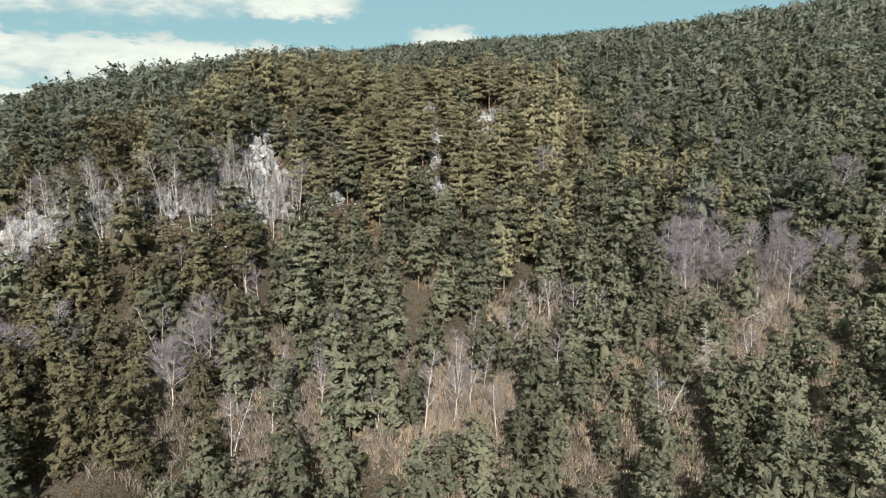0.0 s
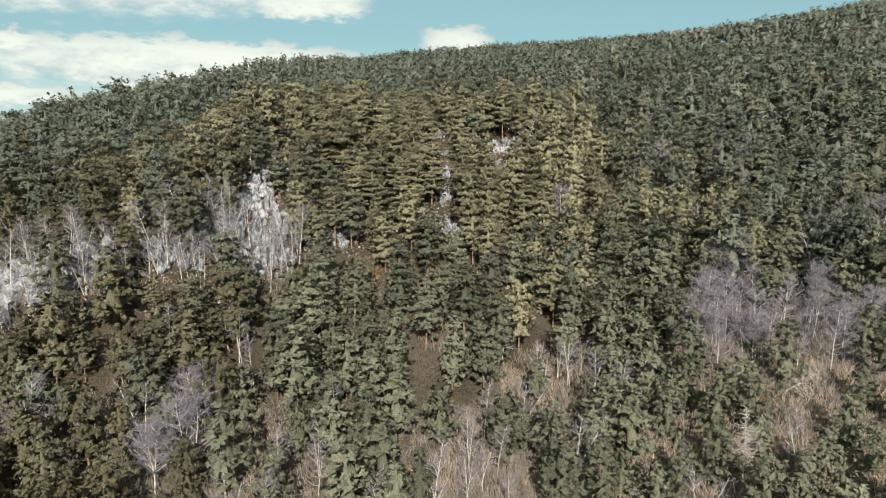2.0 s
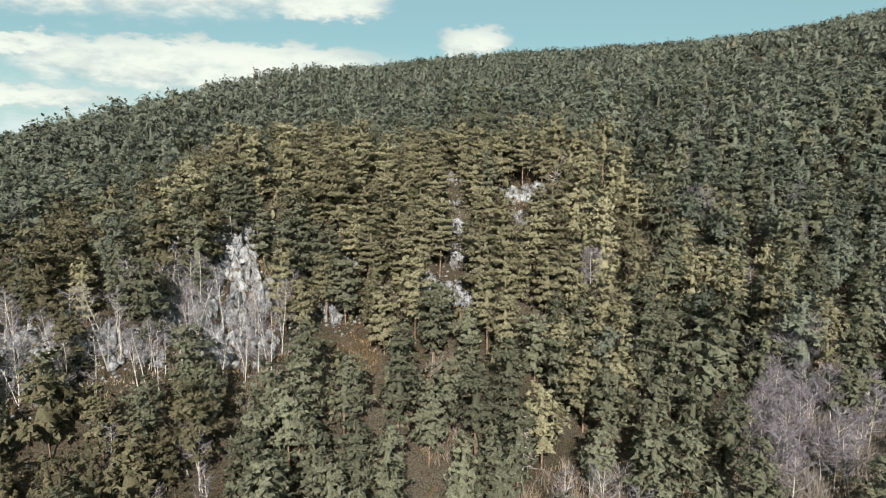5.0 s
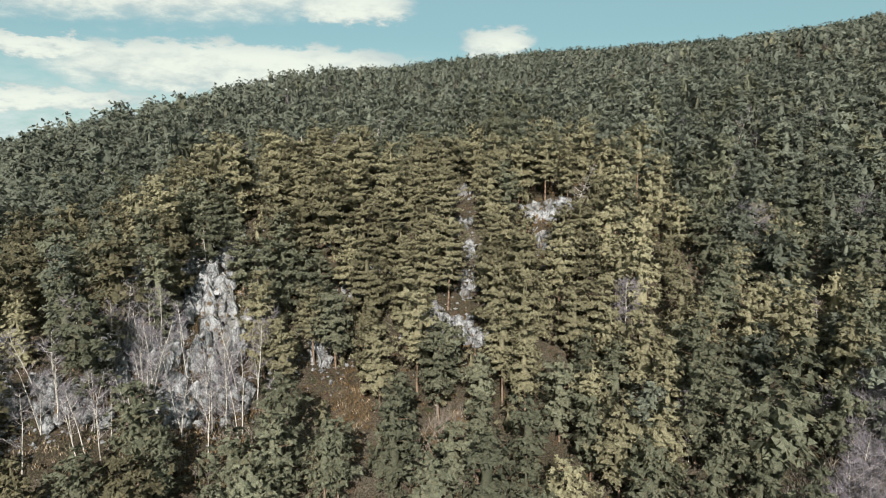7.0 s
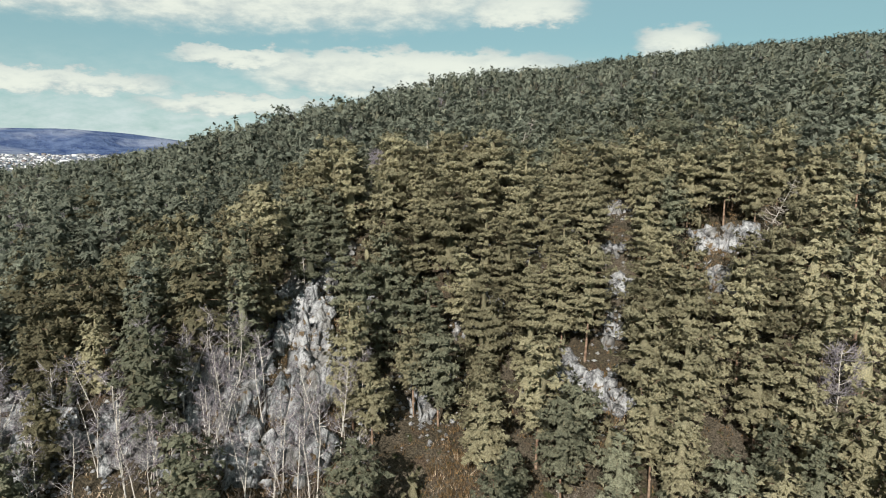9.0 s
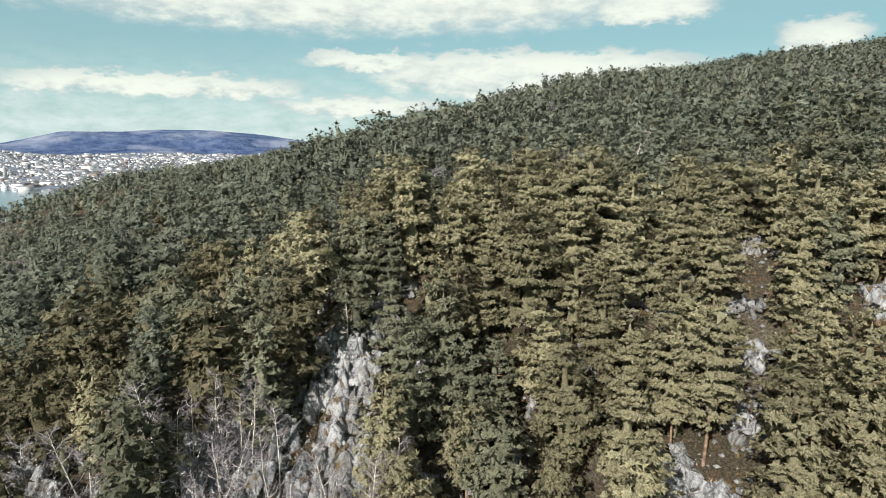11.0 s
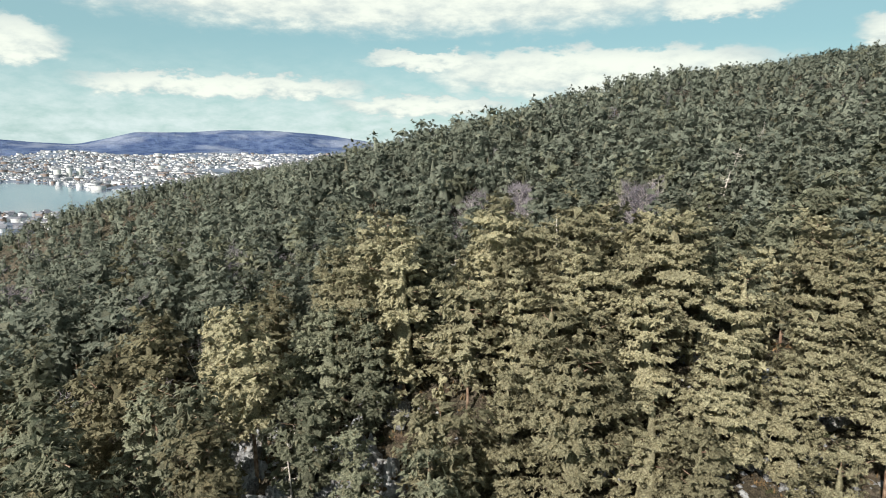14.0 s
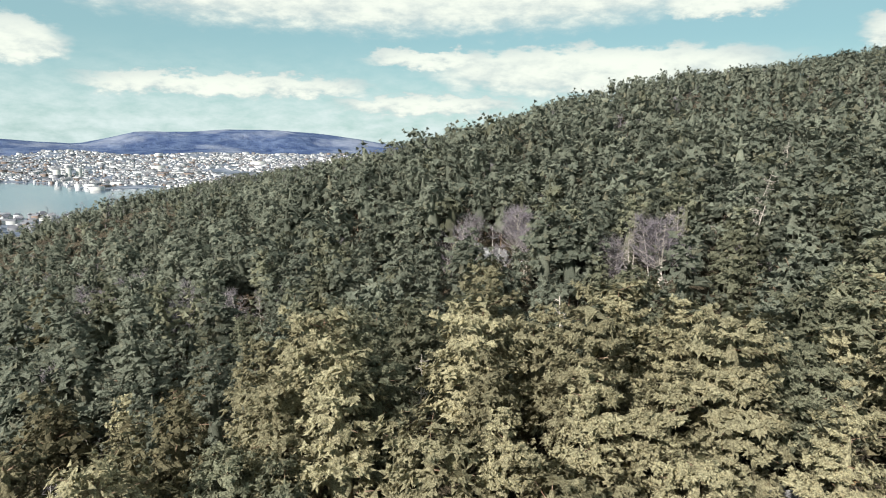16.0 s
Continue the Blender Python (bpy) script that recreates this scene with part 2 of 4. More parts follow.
# ---- shape of the land ----
# hills and hollows: middle x, y, half widths, height
HILLS = [
    (-460, 235, 120, 110, -13.0),
    (-39, 143, 41, 20, 20.2), (-135, 270, 72, 144, 20.3), (45, -45, 90, 90, -31.8), (100, 100, 50, 50, -6.2), (-160, 480, 160, 160, 16.4),
    (-52, 104, 26, 26, 17.1), (0, 200, 80, 40, 16.0), (-480, 560, 256, 128, -51.2), (225, 360, 144, 72, 10.5), (13, 156, 26, 26, 13.7),
    (-400, 400, 160, 160, 19.1), (240, 720, 160, 160, -21.0), (-270, 225, 90, 90, 22.8), (-91, 143, 20, 41, 9.7), (-25, 275, 80, 40, 8.7),
    (-225, 360, 144, 72, -6.8), (91, 169, 26, 26, -7.1), (-26, 117, 26, 26, 5.7), (-125, 75, 50, 50, 8.8), (75, 250, 50, 50, 6.8),
    (-185, 255, 60, 60, -4.0), (-125, 470, 40, 60, 4.5),
]


def smooth(v, lo, hi):
    u = np.clip((v - lo) / (hi - lo), 0, 1)
    return u * u * (3 - 2 * u)


def ripple(x, y, size, seed, waves=9):
    """Uneven ground: a sum of waves about size metres long, between -1 and 1."""
    r = np.random.RandomState(seed)
    total = 0
    for _ in range(waves):
        a, k, f = r.uniform(0, 2 * np.pi), 2 * np.pi / (size * r.uniform(0.6, 1.6)), r.uniform(0, 6.3)
        total = total + np.sin(k * (x * np.cos(a) + y * np.sin(a)) + f)
    return total / waves * 1.6


def level(v, limit, room):
    return np.where(v < limit, v, limit + room * (1 - np.exp(-np.maximum(v - limit, 0) / room)))


def ground(x, y):
    x, y = np.asarray(x, float), np.asarray(y, float)
    xe, ye = level(x, 380, 60), level(y, 640, 50)
    h = 61.17 + 0.1231 * xe + 0.1972 * ye
    for cx, cy, wx, wy, up in HILLS:
        h = h + up * np.exp(-(((xe - cx) / wx) ** 2 + ((ye - cy) / wy) ** 2))
    near = np.exp(-((x / 260) ** 2 + ((y - 130) / 260) ** 2))
    h = h + near * (0.9 * ripple(x, y, 14, 3) + 0.45 * ripple(x, y, 5, 5)) + 1.5 * ripple(x, y, 60, 7)
    # down to the fjord
    s = -0.82 * x + 0.57 * y
    f = smooth(s, 600, 1120)
    h = h * (1 - f) + 2.5 * f - 10 * smooth(s, 1270, 1340)
    # the far shore, the town's slope and the mountains behind it
    r, az = np.hypot(x, y - 110), np.degrees(np.arctan2(-x, y - 110))
    shore = 1830 + 420 * smooth(az, 63, 71) + 50 * ripple(x, y, 500, 11)
    far = smooth(r, shore, shore + 60) * smooth(s, 1400, 1500)
    rise = smooth(r, shore, 3700)
    land = 2 + 52 * rise + 16 * rise * ripple(x, y, 700, 13)
    top = np.interp(az, [36, 41, 43, 45.4, 48.4, 51.2, 54.5, 57.2, 58.9, 61.4, 63.5, 65.5, 68.4, 70.5, 74], [90, 103, 133, 163, 184, 196, 198, 174, 178, 176, 134, 90, 107, 124, 120])
    top = top + 4 * ripple(x, y, 300, 17)
    land = land + (top - land) * smooth(r + 90 * ripple(x, y, 420, 19), 3700, 4480)
    return h * (1 - far) + land * far


def spread(lo, a, b, hi, step, widest):
    """Grid lines: step apart from a to b, ever wider towards lo and hi."""
    mid = list(np.arange(a, b + step, step))
    for end, sign in ((hi, 1), (lo, -1)):
        d, v, side = step, (mid[-1] if sign > 0 else mid[0]), []
        while sign * (end - v) > 0:
            d = min(d * 1.09, widest)
            v += sign * d
            side.append(v)
        mid = mid + side if sign > 0 else side[::-1] + mid
    return np.array(mid)


def mesh_of(name, verts, faces, mats, slots=None, tint=None, soft=None):
    """A mesh from arrays; all faces have as many corners."""
    me = bpy.data.meshes.new(name)
    verts, faces = np.ascontiguousarray(verts, np.float32), np.ascontiguousarray(faces, np.int32)
    k = faces.shape[1]
    me.vertices.add(len(verts))
    me.vertices.foreach_set("co", verts.ravel())
    me.loops.add(faces.size)
    me.loops.foreach_set("vertex_index", faces.ravel())
    me.polygons.add(len(faces))
    me.polygons.foreach_set("loop_start", np.arange(0, faces.size, k, dtype=np.int32))
    for mat in mats:
        me.materials.append(mat)
    if slots is not None:
        me.polygons.foreach_set("material_index", np.ascontiguousarray(slots, np.int32))
    if tint is not None:
        me.attributes.new("tint", "FLOAT", "POINT").data.foreach_set("value", np.ascontiguousarray(tint, np.float32))
    if soft is not None:
        me.attributes.new("soft", "FLOAT_VECTOR", "POINT").data.foreach_set("vector", np.ascontiguousarray(soft, np.float32).ravel())
    me.update(calc_edges=True)
    return me


def build_ground():
    xs = spread(-5000, -105, 100, 2200, 1.7, 75)
    ys = spread(-1500, 40, 185, 4800, 1.7, 75)
    gx, gy = np.meshgrid(xs, ys)
    gz = ground(gx, gy)
    nx, ny = len(xs), len(ys)
    i = (np.arange(ny - 1)[:, None] * nx + np.arange(nx - 1)[None, :]).ravel()
    faces = np.stack([i, i + 1, i + nx + 1, i + nx], 1)
    v = np.stack([gx.ravel(), gy.ravel(), gz.ravel()], 1)
    c = v[faces].mean(1)
    r = np.hypot(c[:, 0], c[:, 1] - 110)
    s = -0.82 * c[:, 0] + 0.57 * c[:, 1]
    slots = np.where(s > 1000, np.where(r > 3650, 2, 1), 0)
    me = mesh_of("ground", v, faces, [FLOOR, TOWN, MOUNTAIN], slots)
    me.polygons.foreach_set("use_smooth", np.ones(len(faces), bool))
    tagged(new("ground", me), "heath-covered hillside falling to a fjord and a far town", "ground", kind="structure")
    w = np.array([(-5000, -1500, 0), (-300, -1500, 0), (-300, 4800, 0), (-5000, 4800, 0)])
    tagged(new("water", mesh_of("water", w, np.array([[0, 1, 2, 3]]), [WATER])), "calm grey-blue fjord water below the town", "water", kind="structure")


build_ground()


# ---- trees ----
class Soup:
    """Triangles gathered for one mesh."""

    def __init__(self):
        self.v, self.f, self.count = [], [], 0

    def add(self, v, f):
        self.v.append(np.asarray(v, float))
        self.f.append(np.asarray(f, int) + self.count)
        self.count += len(v)

    def tube(self, points, radii, sides=5):
        p = np.asarray(points, float)
        k = len(p)
        d = np.gradient(p, axis=0)
        d /= np.linalg.norm(d, axis=1)[:, None] + 1e-9
        ref = np.array([1.0, 0, 0]) if abs(d[0][0]) < 0.8 else np.array([0, 1.0, 0])
        a = np.cross(d, ref)
        a /= np.linalg.norm(a, axis=1)[:, None]
        b = np.cross(d, a)
        t = np.arange(sides) * 2 * np.pi / sides
        ring = p[:, None, :] + np.asarray(radii)[:, None, None] * (np.cos(t)[None, :, None] * a[:, None] + np.sin(t)[None, :, None] * b[:, None])
        f = []
        for i in range(k - 1):
            for j in range(sides):
                q, w = i * sides + j, i * sides + (j + 1) % sides
                f += [(q, w, w + sides), (q, w + sides, q + sides)]
        self.add(ring.reshape(-1, 3), f)

    def blades(self, base, way, width, r, face=None):
        """One slim triangle from each base along way, of that width; face: where its flat side should look, roughly."""
        n = len(base)
        side = np.cross(way, r.normal(size=(n, 3)) if face is None else face + r.normal(0, 0.35, (n, 3)))
        side /= np.linalg.norm(side, axis=1)[:, None] + 1e-9
        w = np.asarray(width).reshape(-1, 1) * 0.5 * side
        v = np.stack([base - w, base + w, base + way], 1).reshape(-1, 3)
        self.add(v, np.arange(3 * n).reshape(-1, 3))

    def pads(self, mids, ways, broad, shoots, r):
        """A bushy tuft at each place: shoots that spread from its middle upwards and outwards. Returns the way each corner looks."""
        pick = np.repeat(np.arange(len(mids)), shoots)
        k = len(pick)
        d = r.normal(size=(k, 3)) + ways[pick] * 0.35
        d[:, 2] = np.abs(d[:, 2]) * 0.95 - 0.3
        d /= np.linalg.norm(d, axis=1)[:, None]
        size = broad[pick] * r.uniform(0.8, 1.55, k)
        way = d * size[:, None] * [1, 1, 0.8]
        base = mids[pick] + r.normal(0, 0.22, (k, 3)) * broad[pick][:, None] * [1, 1, 1.3]
        face = ways[pick] * 0.5 + [0, 0, 0.55] + d * 0.3 + r.normal(0, 0.3, (k, 3))
        face /= np.linalg.norm(face, axis=1)[:, None]
        way = lay(way, face)
        side = np.cross(way, face)
        side /= np.linalg.norm(side, axis=1)[:, None] + 1e-9
        w = side * (size * (0.58 / shoots**0.5 + 0.13))[:, None] * r.uniform(0.7, 1.3, (k, 1))
        self.add(np.stack([base - w, base + w, base + way], 1).reshape(-1, 3), np.arange(3 * k).reshape(-1, 3))
        return np.repeat(face, 3, 0)

    def arrays(self):
        return np.concatenate(self.v), np.concatenate(self.f)


def lay(way, face):
    """Turn each way until the flat of its spray looks towards face."""
    flat = way - 0.85 * (way * face).sum(1)[:, None] * face
    return flat * (np.linalg.norm(way, axis=1) / (np.linalg.norm(flat, axis=1) + 1e-9))[:, None]


def pine_shape(seed, tall, wide, bare, point, gap, boughs, pads, shoots, core=0.4, rings=9, around=7, limbs=True, sides=5):
    """A pine: a trunk, whorls of boughs one above the other, pads of needle tufts on each bough, and a shaded inner crown.
    bare: share of the height without branches; point: 1 is a cone, below 1 a dome; gap: metres between whorls;
    pads: tufts on each bough, of that many shoots; core: share of the width that the inner crown fills."""
    r = np.random.RandomState(seed)
    trunk, crown, soft = Soup(), Soup(), []
    bend = r.normal(0, 0.02 * tall, 2)
    if sides:
        us = np.linspace(0, 1, 6 if limbs else 3)
        line = np.stack([bend[0] * us**2, bend[1] * us**2, us * tall * 0.97 - 0.4 * (us == 0)], 1)
        trunk.tube(line, 0.013 * tall * (1 - 0.85 * us), sides)
    waves = [(r.randint(1, 4), r.uniform(0, 6.3), r.uniform(0.2, 0.7), r.uniform(0.05, 0.13)) for _ in range(4)]
    low = bare * tall

    def reach(s, a):
        """How far the crown goes out at the share s of its height, towards a."""
        out = wide * (0.6 + 0.4 * np.minimum(1, s / 0.22)) * np.maximum(1 - np.clip(s, 0, 1) ** 2.3, 0.0) ** point
        return out * (1 + sum(g * np.sin(k * a + f + w * s * tall) for k, f, w, g in waves))

    def axis(z):
        u = z / tall
        return np.stack([bend[0] * u**2, bend[1] * u**2, z], -1)

    # inner crown, stepped like the whorls
    up = np.linspace(0.0, 1.0, rings)
    s, a = np.meshgrid(up, np.arange(around) * 2 * np.pi / around, indexing="ij")
    a = a + (0.5 * (np.arange(rings) % 2)[:, None] + r.uniform(-0.25, 0.25, s.shape)) * 2 * np.pi / around
    stepped = np.where(np.arange(rings) % 2, 1.15, 0.85)[:, None] * r.uniform(0.8, 1.2, s.shape)
    out = reach(np.clip(s, 0.0, 0.97), a) * core * stepped * (1 - 0.55 * s)
    z = low + s * (tall * 0.93 - low)
    v = axis(z) + np.stack([np.cos(a) * out, np.sin(a) * out, r.normal(0, 0.1, s.shape) * (s < 0.95)], -1)
    f = []
    for i in range(rings - 1):
        for j in range(around):
            p, q = i * around + j, i * around + (j + 1) % around
            f += [(p, q, q + around), (p, q + around, p + around)]
    for j in range(1, around - 1):
        f.append((0, j + 1, j))
    crown.add(v.reshape(-1, 3), f)
    lift = np.where(np.arange(rings) % 2, 0.7, 0.1)[:, None] + 0.7 * s**2
    soft.append((np.stack([np.cos(a) * 0.8, np.sin(a) * 0.8, lift], -1) + r.normal(0, 0.2, (*s.shape, 3))).reshape(-1, 3))
    # boughs and the pads on them
    mids, ways, broad, tips = [], [], [], []
    z = low + 0.2
    while z < tall - 0.25:
        s = (z - low) / (tall - low)
        n = max(3, int(round(boughs * (0.45 + 0.55 * float(reach(s, 0.0)) / wide))))
        first = r.uniform(0, 6.3)
        for i in range(n):
            if r.rand() < 0.07:
                continue
            a = first + (i + r.uniform(-0.3, 0.3)) * 2 * np.pi / n
            length = float(reach(s, a)) * r.uniform(0.74, 1.12) + 0.1
            rise = -0.14 + 0.62 * s**1.5 + r.normal(0, 0.12)
            radial, side = np.array([np.cos(a), np.sin(a), 0]), np.array([-np.sin(a), np.cos(a), 0])
            root = axis(z + r.normal(0, 0.8 * gap))
            k = max(1, int(round(pads * (0.35 + 0.65 * length / wide))))
            t = 1 - 0.55 * (np.arange(k) + r.rand(k)) / k * (1 if k > 1 else 0.4)
            across = r.uniform(-1, 1, k) * 0.42 * length * t * np.sin(np.pi / n) * 2.2
            pad = 0.37 * wide / pads**0.5 * (0.55 + 0.45 * length / wide) * r.uniform(0.75, 1.25, k)
            mids.append(root + radial * ((length * t - 0.5 * pad)[:, None]) + side * across[:, None] + np.stack([0 * t, 0 * t, length * (rise * t + 0.10 * t**2)], 1))
            ways.append(np.repeat(radial[None], k, 0))
            broad.append(pad)
            tips.append((root, root + radial * 0.85 * length + [0, 0, length * rise * 0.85]))
        z += gap * (1 - 0.4 * s) * r.uniform(0.8, 1.2)
    mids.append(axis(np.array([tall - 0.25]))), ways.append(np.array([[0, 0, 1.0]])), broad.append(np.array([0.24 * wide]))
    mids, ways, broad = np.concatenate(mids), np.concatenate(ways), np.concatenate(broad)
    soft.append(crown.pads(mids, ways, broad, shoots, r))
    if limbs:
        for i in r.choice(len(tips), min(18, len(tips)), replace=False):
            trunk.tube(tips[i], [0.05, 0.015], 3)
    soft = np.concatenate(soft)
    soft /= np.linalg.norm(soft, axis=1)[:, None] + 1e-9
    return (trunk.arrays() if sides else None), (*crown.arrays(), soft)


def share(name, data, parent, label=""):
    """A part on a mesh that several things may share."""
    ob = new(name, data)
    ob.parent = parent
    if label:
        ob["label"] = label
    return ob


# openings in the wood: middle x, y, half widths, share of trees kept
OPENINGS = [
    (52, 100, 19, 13, 0.05), (3.5, 74, 6, 14, 0.05), (-21, 72, 7.5, 10, 0.15), (16, 93, 9, 6, 0.12), (-63, 96, 15, 6, 0.05), (-31, 105, 9, 6, 0.0),
    (-31.5, 114.5, 4, 8, 0.0), (11, 142, 4.5, 5, 0.0), (-3, 124, 5, 3.5, 0.0), (-15, 112, 2.5, 7, 0.0), (-13, 147, 4.5, 2, 0.0), (-3, 107, 3.5, 8, 0.1), (74, 126, 12, 7, 0.2), (-90, 165, 10, 6, 0.1), (-72, 202, 8, 7, 0.1),
    (-45, 117, 3.5, 3.5, 0.0), (46, 84, 16, 9, 0.35), (-40, 97, 8, 4, 0.12), (-36, 122.5, 4, 4.5, 0.0),
    (-100, 164, 10, 6, 0.1), (-141, 173, 8, 6, 0.2), (-138, 154, 10, 6, 0.2), (-73, 207, 11, 10, 0.05), (-41, 195, 6, 4, 0.1), (-178, 160, 12, 7, 0.2),
]

# pines that stand out, in metres: on the crest, on the face below it and at the foot
CREST_PINES = [
    (-67.2, 126.8), (-59.7, 135.6), (-55.2, 131.5), (-48.8, 131.4), (-47.8, 126.6), (-45.3, 143.4), (-43.9, 130.5), (-43.5, 134.2), (-40.4, 132.1), (-40.2, 135.3),
    (-40.0, 128.8), (-36.7, 129.8), (-36.2, 135.8), (-36.0, 132.9), (-33.0, 140.3), (-30.6, 133.6), (-30.2, 142.7), (-30.1, 137.7), (-28.0, 135.8), (-27.4, 126.5),
    (-26.2, 168.2), (-26.0, 140.9), (-24.4, 138.5), (-24.1, 173.8), (-23.1, 144.8), (-22.3, 136.2), (-21.4, 141.1), (-21.3, 179.2), (-19.8, 144.1), (-19.7, 138.7),
    (-17.8, 176.2), (-17.7, 133.8), (-15.0, 137.4), (-14.5, 141.7), (-14.5, 166.0), (-14.4, 132.4),
]
NOSE_PINES = [
    (-10.8, 128.6), (-7.9, 134.2), (-7.0, 129.1), (-5.7, 132.5), (-5.6, 140.8), (-4.7, 175.2), (-4.2, 128.3), (1.3, 140.5), (1.4, 131.5), (1.9, 162.6),
    (2.2, 128.7), (3.6, 135.1), (4.6, 141.0), (6.2, 127.3), (6.6, 159.3), (6.7, 131.8), (8.4, 125.4), (9.3, 152.5), (12.6, 135.9), (14.6, 149.3),
    (14.8, 134.8), (15.5, 130.7), (17.9, 138.1), (18.2, 157.5), (19.2, 135.2), (19.7, 131.1), (24.1, 152.2), (28.6, 136.4), (39.4, 128.3), (52.3, 135.9), (64.7, 127.6), (67.3, 137.7),
]
FACE_PINES = [
    (-78.6, 123.7), (-56.8, 124.7), (-53.5, 101.6), (-49.4, 103.9), (-48.4, 119.1), (-42.6, 120.0), (-36.7, 123.5), (-27.4, 119.0),
    (-26.0, 113.6), (-23.1, 112.2), (-22.5, 121.5), (-21.5, 124.1), (-14.8, 124.0), (-11.6, 114.0), (-9.8, 124.4), (-8.5, 109.6), (-4.2, 113.0), (-4.0, 98.0), (0.8, 113.5), (3.5, 116.5),
    (5.6, 100.5), (6.3, 114.4), (9.9, 98.8), (13.0, 124.0), (13.8, 118.4), (16.1, 105.8), (16.4, 124.7), (17.3, 121.5), (20.6, 105.5), (21.1, 118.8), (26.9, 116.9), (28.6, 100.9),
    (30.5, 119.2), (31.4, 104.5), (41.4, 124.1), (49.0, 103.1), (49.2, 122.1), (68.2, 106.4),
    (-47.5, 108.5), (-39.8, 101.5), (-41.4, 109.7), (-38.6, 117.3), (-44.5, 105.0), (-24.6, 133.6), (-21.4, 131.2), (-25.5, 130.0),
]
FOOT_PINES = [
    (-52.2, 76.5), (-50.9, 79.1), (-49.8, 82.6), (-48.2, 73.2), (-46.7, 83.4), (-45.4, 72.7), (-42.3, 68.2), (-41.7, 74.4), (-41.6, 83.5), (-40.5, 63.0), (-39.2, 67.0),
    (-38.5, 84.9), (-35.9, 67.8), (-35.7, 62.6), (-34.2, 85.2), (-32.2, 88.3), (-32.0, 62.0), (-28.2, 79.9), (-26.0, 82.0), (-23.4, 89.4), (-23.3, 92.7), (-20.5, 95.0), (-19.8, 83.5),
    (-19.6, 70.8), (-19.4, 97.8), (-19.1, 87.6), (-16.7, 91.7), (-15.7, 81.0), (-55.0, 86.0), (-50.5, 88.0), (-45.0, 88.5), (-40.0, 90.0), (-36.0, 92.0), (-58.5, 82.5), (-54.0, 91.0), (-29.5, 95.5), (-33.0, 97.0), (-47.0, 78.5), (-11.8, 91.5), (-11.1, 69.4), (-10.3, 78.5), (-10.3, 84.6), (-8.7, 92.0), (-7.0, 81.6),
]
BROOK_PINES = [
    (-6.6, 85.0), (-6.2, 70.9), (-3.7, 71.8), (-2.7, 63.9), (3.6, 94.8), (3.7, 65.1), (5.9, 78.7), (8.2, 80.8), (8.5, 65.4), (12.0, 77.3), (12.6, 65.3), (16.1, 70.4),
    (18.2, 64.1), (19.5, 79.7), (20.8, 76.5), (21.6, 92.5), (21.7, 70.0), (23.7, 66.7), (24.1, 62.5), (25.3, 85.2), (26.4, 95.1), (31.0, 64.0), (31.6, 79.7), (32.0, 67.6),
    (34.8, 65.9), (36.1, 80.4), (37.9, 64.1), (38.8, 70.3), (40.9, 61.3), (45.8, 77.3), (51.8, 84.1), (54.6, 81.4), (59.0, 95.6), (62.2, 95.3),
]
KNOWN = np.array(CREST_PINES + NOSE_PINES + FACE_PINES + FOOT_PINES + BROOK_PINES)


def open_share(x, y):
    keep = np.ones_like(x)
    for cx, cy, wx, wy, k in OPENINGS:
        inside = ((x - cx) / wx) ** 2 + ((y - cy) / wy) ** 2 < 1
        keep = np.where(inside, np.minimum(keep, k), keep)
    return keep


def plant(step, seed):
    """Uneven rows of places for trees over the whole hill."""
    r = np.random.RandomState(seed)
    gx, gy = np.meshgrid(np.arange(-640, 520, step), np.arange(46, 760, step))
    gx = gx + np.where(np.arange(gx.shape[0]) % 2, step / 2, 0)[:, None]
    x, y = gx.ravel() + r.uniform(-0.42, 0.42, gx.size) * step, gy.ravel() + r.uniform(-0.42, 0.42, gx.size) * step
    ok = r.rand(len(x)) < open_share(x, y) * 0.94
    return x[ok], y[ok]


def in_view(x, y):
    a = np.degrees(np.arctan2(-x, y + 25))
    return (a < 74) & (a > -42) & (y < 700) & (x > -580) & (ground(x, y) > 6) & (-0.82 * x + 0.57 * y < 900)


def behind(x, y):
    """The back of the hill, where the wood is thinner."""
    return ((x < -300) & (y < 330)) | ((x < -210) & (y < 170)) | ((x < -160) & (y > 490)) | (x > 70 + 0.6 * y)


def from_middle(x, y):
    return np.hypot((x + 14.0) * 0.9, y - 136.0)


px, py = plant(5.1, 21)
keep = from_middle(px, py) < 94
px, py = px[keep], py[keep]
clear = (np.hypot(px[:, None] - KNOWN[None, :, 0], py[:, None] - KNOWN[None, :, 1]).min(1) > 3.5) & in_view(px, py)
px, py = np.concatenate([KNOWN[:, 0], px[clear]]), np.concatenate([KNOWN[:, 1], py[clear]])
order = np.argsort(from_middle(px, py))
px, py = px[order], py[order]
fx, fy = plant(5.2, 22)
keep = (from_middle(fx, fy) >= 94) & in_view(fx, fy) & (np.random.RandomState(6).rand(len(fx)) < np.where(behind(fx, fy), 0.25, 1.0))
fx, fy = fx[keep], fy[keep]
fd = from_middle(fx, fy)


